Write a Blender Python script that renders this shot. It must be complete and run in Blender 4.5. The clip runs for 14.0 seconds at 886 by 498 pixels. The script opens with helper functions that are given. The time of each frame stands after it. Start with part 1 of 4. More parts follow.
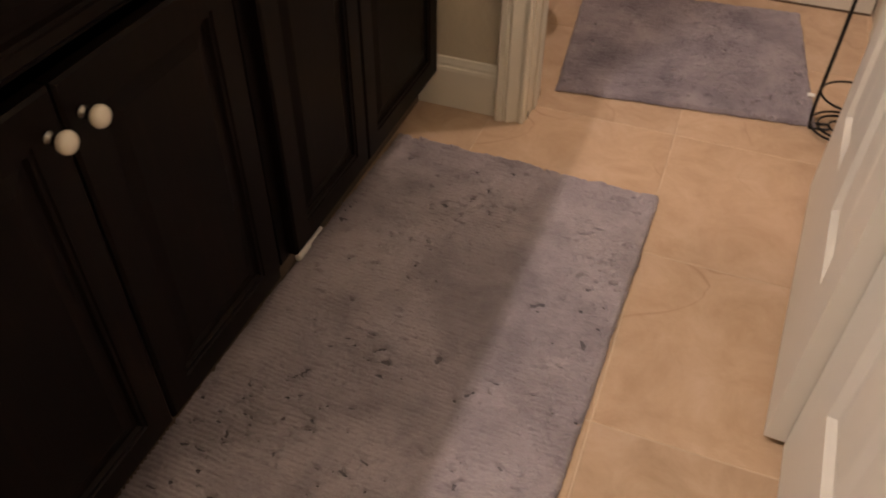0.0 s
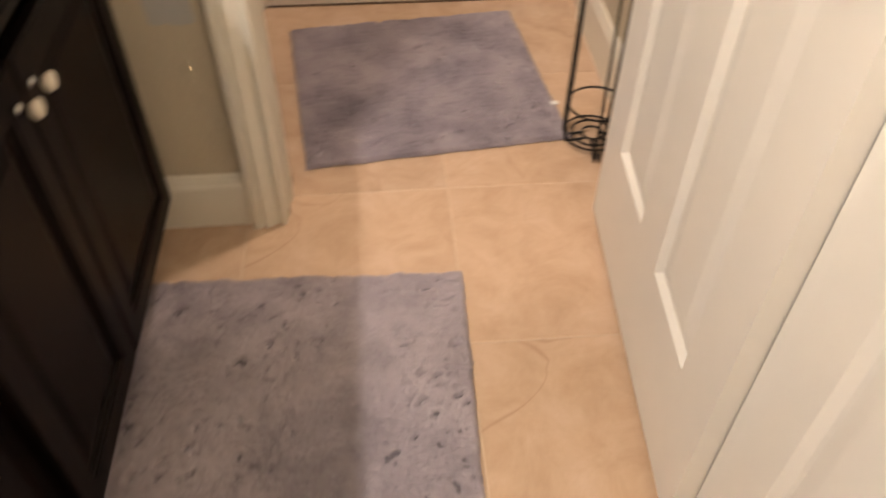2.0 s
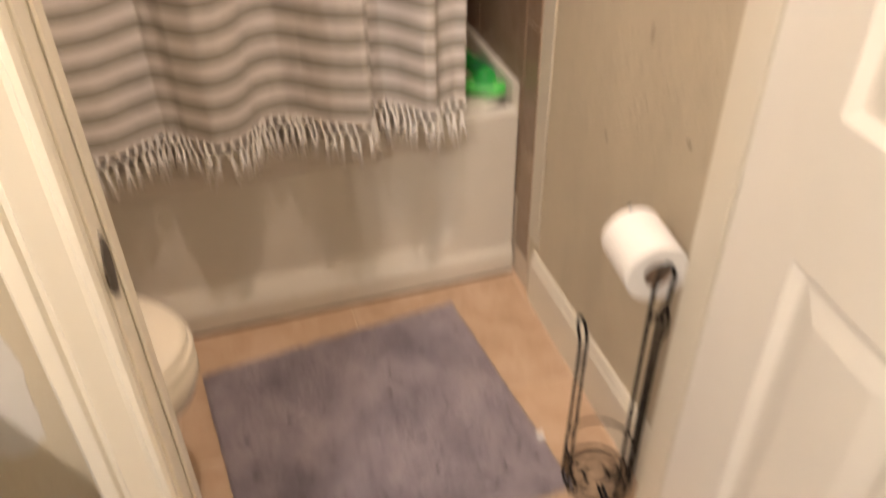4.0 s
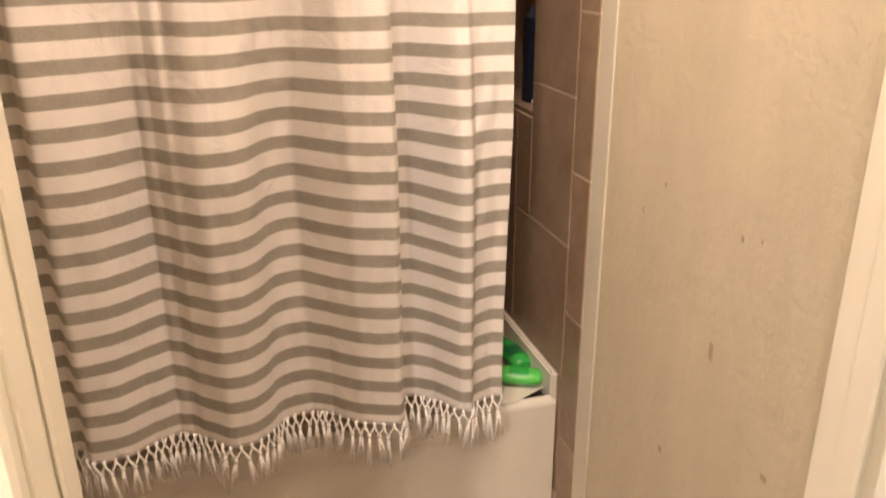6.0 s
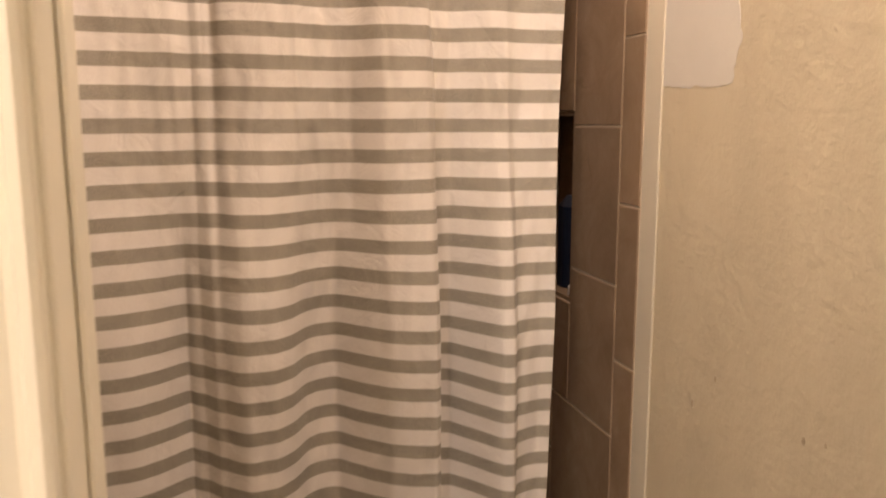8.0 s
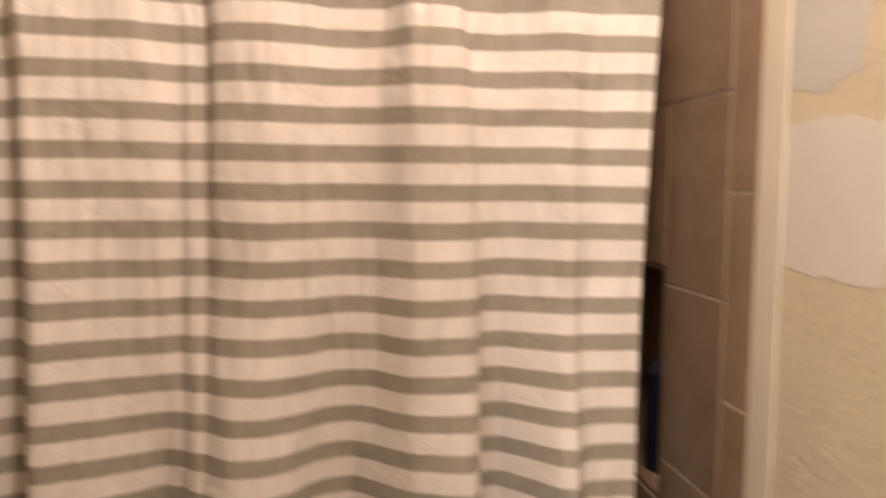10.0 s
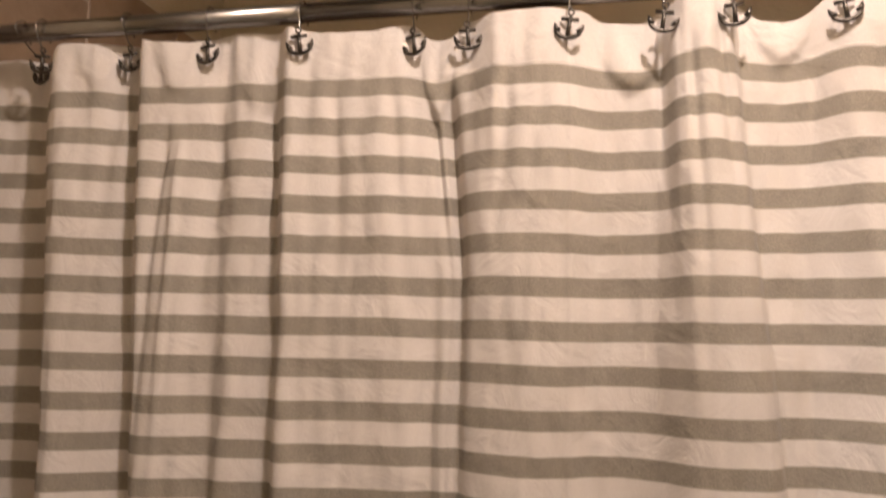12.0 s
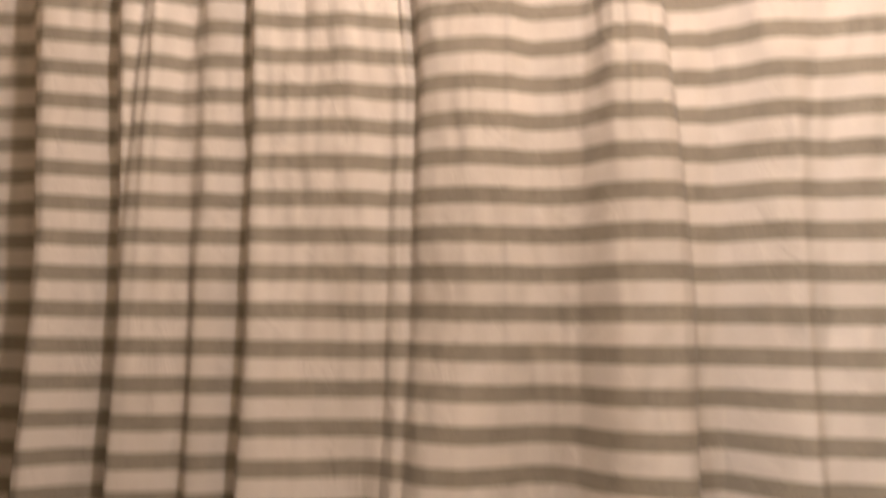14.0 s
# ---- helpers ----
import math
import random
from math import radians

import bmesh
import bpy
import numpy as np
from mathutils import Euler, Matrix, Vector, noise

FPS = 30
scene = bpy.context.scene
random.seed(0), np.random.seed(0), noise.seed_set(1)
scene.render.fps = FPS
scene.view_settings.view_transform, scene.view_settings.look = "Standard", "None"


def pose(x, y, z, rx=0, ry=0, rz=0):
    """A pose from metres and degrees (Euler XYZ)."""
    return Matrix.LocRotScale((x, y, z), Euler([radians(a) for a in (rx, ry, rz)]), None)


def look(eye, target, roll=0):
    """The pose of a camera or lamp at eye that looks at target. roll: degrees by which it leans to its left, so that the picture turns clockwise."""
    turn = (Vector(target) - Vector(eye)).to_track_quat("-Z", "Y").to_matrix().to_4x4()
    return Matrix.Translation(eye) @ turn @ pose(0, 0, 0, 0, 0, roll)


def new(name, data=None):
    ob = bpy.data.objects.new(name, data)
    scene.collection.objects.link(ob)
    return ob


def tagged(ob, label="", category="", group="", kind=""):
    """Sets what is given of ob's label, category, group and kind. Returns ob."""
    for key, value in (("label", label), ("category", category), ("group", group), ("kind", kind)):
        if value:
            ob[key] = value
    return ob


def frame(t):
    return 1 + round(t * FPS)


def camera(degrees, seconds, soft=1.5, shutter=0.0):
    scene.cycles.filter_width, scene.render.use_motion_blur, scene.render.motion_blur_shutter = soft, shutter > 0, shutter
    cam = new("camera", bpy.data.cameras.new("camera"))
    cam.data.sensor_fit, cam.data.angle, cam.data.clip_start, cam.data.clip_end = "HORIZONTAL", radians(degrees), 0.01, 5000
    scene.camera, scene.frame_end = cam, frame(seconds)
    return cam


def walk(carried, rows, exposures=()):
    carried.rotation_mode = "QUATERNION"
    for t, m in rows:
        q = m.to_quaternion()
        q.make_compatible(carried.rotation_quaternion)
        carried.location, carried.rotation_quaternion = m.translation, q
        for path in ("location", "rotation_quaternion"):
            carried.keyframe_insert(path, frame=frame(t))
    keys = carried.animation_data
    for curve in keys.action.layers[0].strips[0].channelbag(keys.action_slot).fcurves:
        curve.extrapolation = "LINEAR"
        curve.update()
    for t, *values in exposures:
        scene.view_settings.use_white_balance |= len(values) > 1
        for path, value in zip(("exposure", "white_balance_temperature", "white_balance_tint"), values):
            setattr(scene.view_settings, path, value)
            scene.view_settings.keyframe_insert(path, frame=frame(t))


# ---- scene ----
cam = camera(58.2, 14.0, soft=1.8, shutter=0.9)
PATH = [
    (0, (0.285, 0.476, 1.093), (-0.229, 1.848, -0.269), 0.6),
    (0.5, (0.278, 0.502, 1.102), (-0.169, 1.874, -0.283), 0.4),
    (1, (0.253, 0.576, 1.126), (-0.108, 1.957, -0.275), 0.3),
    (1.5, (0.178, 0.694, 1.164), (0.047, 2.094, -0.258), 0.9),
    (2, (0.111, 0.815, 1.194), (0.242, 2.199, -0.244), 0.7),
    (2.5, (0.097, 0.979, 1.183), (0.403, 2.33, -0.26), 0.3),
    (3, (0.077, 1.201, 1.195), (0.472, 2.523, -0.253), 0.7),
    (3.5, (0.044, 1.366, 1.28), (0.47, 2.678, -0.169), 0.7),
    (4, (0.031, 1.445, 1.361), (0.489, 2.963, 0.141), -0.8),
    (4.2, (0.015, 1.46, 1.37), (0.496, 3.056, 0.264), -0.9),
    (6.3, (0.036, 1.607, 1.431), (0.543, 3.42, 0.755), -0.2),
    (6.5, (0.021, 1.604, 1.434), (0.527, 3.43, 0.795), -0.1),
    (7, (-0.007, 1.614, 1.444), (0.502, 3.475, 0.916), -0.1),
    (7.5, (-0.015, 1.614, 1.454), (0.489, 3.516, 1.093), -0.1),
    (7.7, (-0.017, 1.612, 1.456), (0.487, 3.518, 1.119), 0.0),
    (9.8, (0.157, 1.887, 1.603), (0.493, 3.85, 1.413), 0.6),
    (10, (0.14, 1.904, 1.623), (0.397, 3.881, 1.457), 0.6),
    (10.5, (0.126, 1.936, 1.639), (0.153, 3.935, 1.574), 0.7),
    (11, (0.138, 1.973, 1.685), (-0.05, 3.964, 1.695), 0.9),
    (11.5, (0.145, 2.021, 1.715), (-0.204, 3.985, 1.848), 1.1),
    (12, (0.15, 2.042, 1.737), (-0.275, 3.98, 1.987), 1.4),
    (12.5, (0.158, 2.036, 1.735), (-0.278, 3.96, 2.063), 1.6),
    (13, (0.172, 2.03, 1.631), (-0.269, 3.949, 1.984), 1.6),
    (13.5, (0.154, 1.972, 1.49), (-0.189, 3.895, 1.922), 1.0),
    (14, (0.19, 1.945, 1.474), (-0.149, 3.904, 1.696), 0.8),
]
EXPOSURES = [(0.0, 0.0, 6600, 14), (0.5, 0.24, 6550, 12), (0.9, 0.56, 6450, 10), (1.5, 0.56, 6400, 10), (2.0, 0.63, 6350, 9), (3.1, 0.52, 6300, 8), (3.5, 0.46, 6350, 8), (4.0, 0.60, 6400, 9), (4.2, 0.52, 6500, 10),
             (6.4, 0.75, 6800, 11), (7.0, 0.50, 6900, 12), (7.5, 0.15, 7000, 12), (10.0, 0.02, 6600, 11), (10.5, 0.06, 6500, 10), (11.0, -0.37, 6400, 11), (11.5, -0.42, 6300, 11), (12.5, -0.48, 6200, 10), (13.5, -0.30, 6350, 9), (14.0, -0.24, 6400, 9)]
walk(cam, [(t, look(eye, target, roll)) for t, eye, target, roll in PATH], EXPOSURES)

# ---- world and lamps ----
world = bpy.data.worlds.new("world")
scene.world = world
world.use_nodes = True
world.node_tree.nodes["Background"].inputs[0].default_value = (0.9, 0.8, 0.65, 1)
world.node_tree.nodes["Background"].inputs[1].default_value = 0.02

LAMP_COLOR = (1.0, 0.89, 0.825)
BULBS = [(-0.80, 0.42, 2.20), (-0.80, 0.70, 2.20), (-0.80, 0.98, 2.20)]
for k, place in enumerate(BULBS):
    lamp = bpy.data.lights.new("bulb_light", "POINT")
    lamp.energy, lamp.color, lamp.shadow_soft_size = 24, LAMP_COLOR, 0.024
    new("bulb_light", lamp).location = place
# the recessed ceiling lamp of the toilet room
CAN = (0.315, 2.325, 2.715)
can = bpy.data.lights.new("can_light", "SPOT")
can.energy, can.color, can.shadow_soft_size = 66, (1.0, 0.79, 0.668), 0.04
can.spot_size, can.spot_blend = radians(165), 0.2
new("can_light", can).matrix_world = look(CAN, (CAN[0], CAN[1] + 0.001, 0))


# ---- materials ----
def nodes_of(name):
    m = bpy.data.materials.new(name)
    m.use_nodes = True
    t = m.node_tree
    return m, t, t.nodes["Principled BSDF"]


def link(t, a, b):
    t.links.new(a, b)


def noise_node(t, scale, detail=6, rough=0.6, vector=None, distort=0.0):
    n = t.nodes.new("ShaderNodeTexNoise")
    n.inputs["Scale"].default_value, n.inputs["Detail"].default_value = scale, detail
    n.inputs["Roughness"].default_value, n.inputs["Distortion"].default_value = rough, distort
    if vector is not None:
        link(t, vector, n.inputs["Vector"])
    return n


def ramp_node(t, source, stops):
    r = t.nodes.new("ShaderNodeValToRGB")
    el = r.color_ramp.elements
    while len(el) < len(stops):
        el.new(0.5)
    for e, (pos, col) in zip(el, stops):
        e.position, e.color = pos, (*col, 1)
    link(t, source, r.inputs["Fac"])
    return r


def mix_node(t, fac, a, b, mode="MIX"):
    m = t.nodes.new("ShaderNodeMix")
    m.data_type, m.blend_type = "RGBA", mode
    for value, slot in ((fac, 0), (a, 6), (b, 7)):
        if hasattr(value, "links"):
            link(t, value, m.inputs[slot])
        else:
            m.inputs[slot].default_value = value if slot == 0 else (*value, 1)
    return m.outputs[2]


def bump_node(t, height, strength, distance, bsdf, before=None):
    b = t.nodes.new("ShaderNodeBump")
    b.inputs["Strength"].default_value, b.inputs["Distance"].default_value = strength, distance
    link(t, height, b.inputs["Height"])
    if before is not None:
        link(t, before.outputs[0], b.inputs["Normal"])
    link(t, b.outputs[0], bsdf.inputs["Normal"])
    return b


def coords(t, kind="Object"):
    return t.nodes.new("ShaderNodeTexCoord").outputs[kind]


def plain(name, color, rough=0.5, metal=0.0, vary=0.12, scale=6.0, bump=0.0, fine=120.0, coat=0.0):
    """A surface with soft blotches of its own colour and a fine relief."""
    m, t, b = nodes_of(name)
    v = coords(t)
    n = noise_node(t, scale, vector=v)
    dark = tuple(c * (1 - vary) for c in color)
    light = tuple(min(1, c * (1 + vary * 0.6)) for c in color)
    r = ramp_node(t, n.outputs[0], [(0.3, dark), (0.7, light)])
    link(t, r.outputs[0], b.inputs["Base Color"])
    b.inputs["Roughness"].default_value, b.inputs["Metallic"].default_value = rough, metal
    b.inputs["Coat Weight"].default_value = coat
    if bump:
        f = noise_node(t, fine, 4, vector=v)
        bump_node(t, f.outputs[0], bump, 0.002, b)
    return m


def wall_paint(name, color):
    """Knock-down textured wall paint with smudges and faint roller streaks."""
    m, t, b = nodes_of(name)
    v = coords(t)
    streak = t.nodes.new("ShaderNodeMapping")
    streak.inputs["Scale"].default_value = (1, 1, 0.22)
    link(t, v, streak.inputs["Vector"])
    n1 = noise_node(t, 4.5, 6, 0.65, streak.outputs[0])
    r1 = ramp_node(t, n1.outputs[0], [(0.28, tuple(c * 0.84 for c in color)), (0.6, color), (0.85, tuple(c * 1.05 for c in color))])
    n2 = noise_node(t, 9, 3, 0.5, streak.outputs[0])
    r2 = ramp_node(t, n2.outputs[0], [(0.70, (1, 1, 1)), (0.80, (0.86, 0.83, 0.80))])
    col = mix_node(t, 1.0, r1.outputs[0], r2.outputs[0], "MULTIPLY")
    link(t, col, b.inputs["Base Color"])
    b.inputs["Roughness"].default_value = 0.62
    f1 = noise_node(t, 85, 5, 0.55, v)
    f2 = noise_node(t, 24, 3, 0.5, v)
    b1 = bump_node(t, f1.outputs[0], 0.6, 0.003, b)
    bump_node(t, f2.outputs[0], 0.4, 0.006, b, b1)
    return m


def tile_stone(name, base, dark, light, vein, rough=0.42):
    """Glazed stone-look tile; each tile takes its own part of the pattern."""
    m, t, b = nodes_of(name)
    info = t.nodes.new("ShaderNodeObjectInfo")
    add = t.nodes.new("ShaderNodeVectorMath")
    scl = t.nodes.new("ShaderNodeVectorMath")
    scl.operation = "SCALE"
    scl.inputs[0].default_value = (17.0, 31.0, 11.0)
    link(t, info.outputs["Random"], scl.inputs["Scale"])
    link(t, coords(t), add.inputs[0])
    link(t, scl.outputs[0], add.inputs[1])
    v = add.outputs[0]
    n1 = noise_node(t, 10.0, 10, 0.70, v, 0.5)
    r1 = ramp_node(t, n1.outputs[0], [(0.30, dark), (0.52, base), (0.75, light)])
    n2 = noise_node(t, 2.2, 3, 0.5, v, 1.2)
    r2 = ramp_node(t, n2.outputs[0], [(0.490, (0, 0, 0)), (0.50, (1, 1, 1)), (0.506, (0, 0, 0))])
    n3 = noise_node(t, 3.0, 2, 0.5, v)
    r3 = ramp_node(t, n3.outputs[0], [(0.50, (0, 0, 0)), (0.66, (1, 1, 1))])
    mask = mix_node(t, 1.0, r2.outputs[0], r3.outputs[0], "MULTIPLY")
    half = mix_node(t, 0.8, (0, 0, 0), mask)
    col = mix_node(t, half, r1.outputs[0], vein)
    tone = ramp_node(t, info.outputs["Random"], [(0.0, (0.92, 0.92, 0.92)), (1.0, (1.05, 1.04, 1.02))])
    col = mix_node(t, 1.0, col, tone.outputs[0], "MULTIPLY")
    link(t, col, b.inputs["Base Color"])
    rr = ramp_node(t, n1.outputs[0], [(0.3, (rough + 0.1,) * 3), (0.7, (rough - 0.06,) * 3)])
    link(t, rr.outputs[0], b.inputs["Roughness"])
    f = noise_node(t, 30, 6, 0.6, v)
    bump_node(t, f.outputs[0], 0.4, 0.003, b)
    return m


def dark_wood(name):
    m, t, b = nodes_of(name)
    mp = t.nodes.new("ShaderNodeMapping")
    mp.inputs["Scale"].default_value = (30, 30, 2.2)
    link(t, coords(t), mp.inputs["Vector"])
    n = noise_node(t, 2.0, 8, 0.65, mp.outputs[0], 0.5)
    r = ramp_node(t, n.outputs[0], [(0.3, (0.0022, 0.0011, 0.0007)), (0.55, (0.0044, 0.0021, 0.0013)), (0.8, (0.0100, 0.0048, 0.0029))])
    link(t, r.outputs[0], b.inputs["Base Color"])
    b.inputs["Roughness"].default_value = 0.42
    b.inputs["Specular IOR Level"].default_value = 0.085
    bump_node(t, n.outputs[0], 0.12, 0.001, b)
    return m


def striped_cloth(name):
    """Woven cotton with even grey bands, by the cloth's own run of threads (UV)."""
    m, t, b = nodes_of(name)
    uv = t.nodes.new("ShaderNodeUVMap").outputs[0]
    sep = t.nodes.new("ShaderNodeSeparateXYZ")
    link(t, uv, sep.inputs[0])
    wob = noise_node(t, 9.0, 4, 0.6, uv)
    ma = t.nodes.new("ShaderNodeMath")
    ma.operation, ma.inputs[1].default_value, ma.inputs[2].default_value = "MULTIPLY_ADD", 0.0035, -0.00175
    link(t, wob.outputs[0], ma.inputs[0])
    add = t.nodes.new("ShaderNodeMath")
    link(t, sep.outputs[1], add.inputs[0])
    link(t, ma.outputs[0], add.inputs[1])
    # v is the distance below the first band's middle, in band periods
    div = t.nodes.new("ShaderNodeMath")
    div.operation, div.inputs[1].default_value = "DIVIDE", PERIOD
    link(t, add.outputs[0], div.inputs[0])
    sh = t.nodes.new("ShaderNodeMath")
    sh.inputs[1].default_value = 0.24
    link(t, div.outputs[0], sh.inputs[0])
    fr = t.nodes.new("ShaderNodeMath")
    fr.operation = "FRACT"
    link(t, sh.outputs[0], fr.inputs[0])
    band = ramp_node(t, fr.outputs[0], [(0.0, (0, 0, 0)), (0.025, (1, 1, 1)), (0.455, (1, 1, 1)), (0.48, (0, 0, 0))])
    above = t.nodes.new("ShaderNodeMath")
    above.operation, above.inputs[1].default_value = "GREATER_THAN", -0.24
    link(t, div.outputs[0], above.inputs[0])
    below = t.nodes.new("ShaderNodeMath")
    below.operation, below.inputs[1].default_value = "LESS_THAN", 29.6
    link(t, div.outputs[0], below.inputs[0])
    both = t.nodes.new("ShaderNodeMath")
    both.operation = "MULTIPLY"
    link(t, above.outputs[0], both.inputs[0])
    link(t, below.outputs[0], both.inputs[1])
    mask = mix_node(t, 1.0, band.outputs[0], both.outputs[0], "MULTIPLY")
    mp = t.nodes.new("ShaderNodeMapping")
    mp.inputs["Scale"].default_value = (60, 420, 1)
    link(t, uv, mp.inputs["Vector"])
    weft = noise_node(t, 3.0, 4, 0.7, mp.outputs[0])
    mp2 = t.nodes.new("ShaderNodeMapping")
    mp2.inputs["Scale"].default_value = (520, 60, 1)
    link(t, uv, mp2.inputs["Vector"])
    warp = noise_node(t, 3.0, 4, 0.7, mp2.outputs[0])
    grey = ramp_node(t, weft.outputs[0], [(0.25, (0.250, 0.229, 0.193)), (0.75, (0.412, 0.381, 0.328))])
    white = ramp_node(t, warp.outputs[0], [(0.3, (0.695, 0.657, 0.628)), (0.7, (0.805, 0.763, 0.735))])
    # heathered yarn: the dyed bands are flecked, the plain ones hardly
    fleck = noise_node(t, 620, 3, 0.75, uv)
    flecked = ramp_node(t, fleck.outputs[0], [(0.36, (0.78, 0.78, 0.78)), (0.50, (1.0, 1.0, 1.0)), (0.66, (1.26, 1.25, 1.22))])
    blotch = noise_node(t, 30, 4, 0.6, uv)
    blotched = ramp_node(t, blotch.outputs[0], [(0.35, (0.94, 0.94, 0.94)), (0.65, (1.05, 1.05, 1.04))])
    dyed = mix_node(t, 1.0, mix_node(t, 1.0, grey.outputs[0], flecked.outputs[0], "MULTIPLY"), blotched.outputs[0], "MULTIPLY")
    col = mix_node(t, mask, white.outputs[0], dyed)
    link(t, col, b.inputs["Base Color"])
    b.inputs["Roughness"].default_value = 0.9
    b.inputs["Sheen Weight"].default_value = 0.15
    crease = noise_node(t, 16, 5, 0.6, uv, 1.2)
    b1 = bump_node(t, weft.outputs[0], 0.25, 0.0006, b)
    b2 = bump_node(t, warp.outputs[0], 0.25, 0.0006, b, b1)
    bump_node(t, crease.outputs[0], 0.55, 0.007, b, b2)
    # some light passes through the cotton
    tr = t.nodes.new("ShaderNodeBsdfTranslucent")
    link(t, col, tr.inputs[0])
    mx = t.nodes.new("ShaderNodeMixShader")
    mx.inputs[0].default_value = 0.15
    link(t, b.outputs[0], mx.inputs[1])
    link(t, tr.outputs[0], mx.inputs[2])
    link(t, mx.outputs[0], t.nodes["Material Output"].inputs[0])
    return m


def chenille(name, base, dark, light):
    m, t, b = nodes_of(name)
    v = coords(t)
    n = noise_node(t, 7, 7, 0.68, v, 0.4)
    r = ramp_node(t, n.outputs[0], [(0.36, dark), (0.50, base), (0.62, light)])
    # brushed-back tufts show darker, in loose groups
    spot = noise_node(t, 34, 6, 0.72, v, 1.0)
    rs = ramp_node(t, spot.outputs[0], [(0.55, (1, 1, 1)), (0.70, (0.62, 0.59, 0.62))])
    where = noise_node(t, 5.5, 4, 0.6, v)
    rw = ramp_node(t, where.outputs[0], [(0.44, (0, 0, 0)), (0.58, (1, 1, 1))])
    spotted = mix_node(t, rw.outputs[0], rgb_node(t, (1, 1, 1)), rs.outputs[0])
    col = mix_node(t, 1.0, r.outputs[0], spotted, "MULTIPLY")
    fuzz = noise_node(t, 420, 3, 0.7, v)
    rf = ramp_node(t, fuzz.outputs[0], [(0.25, (0.76, 0.76, 0.76)), (0.75, (1.14, 1.14, 1.14))])
    link(t, mix_node(t, 1.0, col, rf.outputs[0], "MULTIPLY"), b.inputs["Base Color"])
    b.inputs["Roughness"].default_value = 0.95
    b.inputs["Sheen Weight"].default_value = 0.35
    f2 = noise_node(t, 150, 4, 0.7, v)
    b1 = bump_node(t, fuzz.outputs[0], 0.9, 0.003, b)
    bump_node(t, f2.outputs[0], 0.8, 0.005, b, b1)
    return m


def rgb_node(t, c):
    n = t.nodes.new("ShaderNodeRGB")
    n.outputs[0].default_value = (c[0], c[1], c[2], 1)
    return n.outputs[0]


PERIOD = 0.0508
M_WALL = wall_paint("wall_paint", (0.545, 0.475, 0.350))
M_PATCH = plain("patch_paint", (0.58, 0.55, 0.50), 0.6, vary=0.06, bump=0.2, fine=90)
M_PATCH_GREY = plain("grey_patch_paint", (0.46, 0.455, 0.43), 0.6, vary=0.06, bump=0.2, fine=90)
M_SCUFF = plain("scuff_dirt", (0.37, 0.30, 0.215), 0.8, vary=0.2, scale=80)
M_CEIL = plain("ceiling_paint", (0.72, 0.69, 0.63), 0.8, vary=0.05, bump=0.5, fine=60)
M_TRIM = plain("trim_paint", (0.74, 0.69, 0.58), 0.35, vary=0.05, scale=3, bump=0.06, fine=40)
M_STRIP = plain("primer_paint", (0.60, 0.55, 0.45), 0.55, vary=0.06, bump=0.15)
M_DOOR = plain("door_paint", (0.80, 0.77, 0.71), 0.38, vary=0.04, scale=3, bump=0.08, fine=70)
M_FLOOR = tile_stone("floor_tile", (0.515, 0.364, 0.246), (0.425, 0.290, 0.186), (0.595, 0.445, 0.332), (0.35, 0.22, 0.135))
M_GROUT = plain("grout", (0.58, 0.44, 0.315), 0.9, vary=0.15, scale=20, bump=0.3)
M_WTILE = tile_stone("wall_tile", (0.26, 0.185, 0.125), (0.21, 0.145, 0.095), (0.32, 0.235, 0.165), (0.19, 0.13, 0.085), 0.40)
M_WGROUT = plain("wall_grout", (0.63, 0.54, 0.43), 0.9, vary=0.1, scale=20)
M_WOOD = dark_wood("espresso_wood")
M_BLACKGAP = plain("cabinet_inside", (0.012, 0.009, 0.008), 0.8)
M_TOE = plain("raw_plywood", (0.11, 0.075, 0.045), 0.8, vary=0.25, scale=14)
M_CHIP = plain("white_caulk", (0.75, 0.72, 0.66), 0.7)
M_TUB = plain("tub_acrylic", (0.66, 0.62, 0.54), 0.42, vary=0.05, scale=3)
M_PORCELAIN = plain("porcelain", (0.78, 0.72, 0.59), 0.15, vary=0.03, coat=0.4)
M_CHROME = plain("brushed_steel", (0.30, 0.29, 0.28), 0.26, 1.0, vary=0.12, scale=9)
M_PEWTER = plain("pewter", (0.11, 0.10, 0.09), 0.38, 1.0, vary=0.3, scale=60, bump=0.3, fine=300)
M_BLACKWIRE = plain("black_wire", (0.018, 0.016, 0.015), 0.42, 0.6, vary=0.2)
M_KNOB = plain("ivory_ceramic", (0.58, 0.52, 0.42), 0.2, vary=0.05, coat=0.4)
M_BRONZE = plain("strike_bronze", (0.10, 0.085, 0.07), 0.4, 0.9, vary=0.3, scale=40)
M_NICKEL = plain("satin_nickel", (0.42, 0.40, 0.37), 0.32, 1.0)
M_PAPER = plain("tissue_paper", (0.82, 0.80, 0.77), 0.95, vary=0.04, bump=0.5, fine=200)
M_CARD = plain("cardboard", (0.30, 0.20, 0.13), 0.9)
M_CLOTH = striped_cloth("striped_cotton")
M_FRINGE = plain("cotton_fringe", (0.82, 0.79, 0.75), 0.95, vary=0.08, scale=50)
M_RUG = chenille("grey_chenille", (0.43, 0.365, 0.39), (0.32, 0.27, 0.29), (0.50, 0.43, 0.455))
M_MAT = chenille("lilac_chenille", (0.300, 0.250, 0.280), (0.190, 0.156, 0.185), (0.38, 0.320, 0.345))
M_RUGBACK = plain("rug_backing", (0.15, 0.13, 0.14), 0.95)
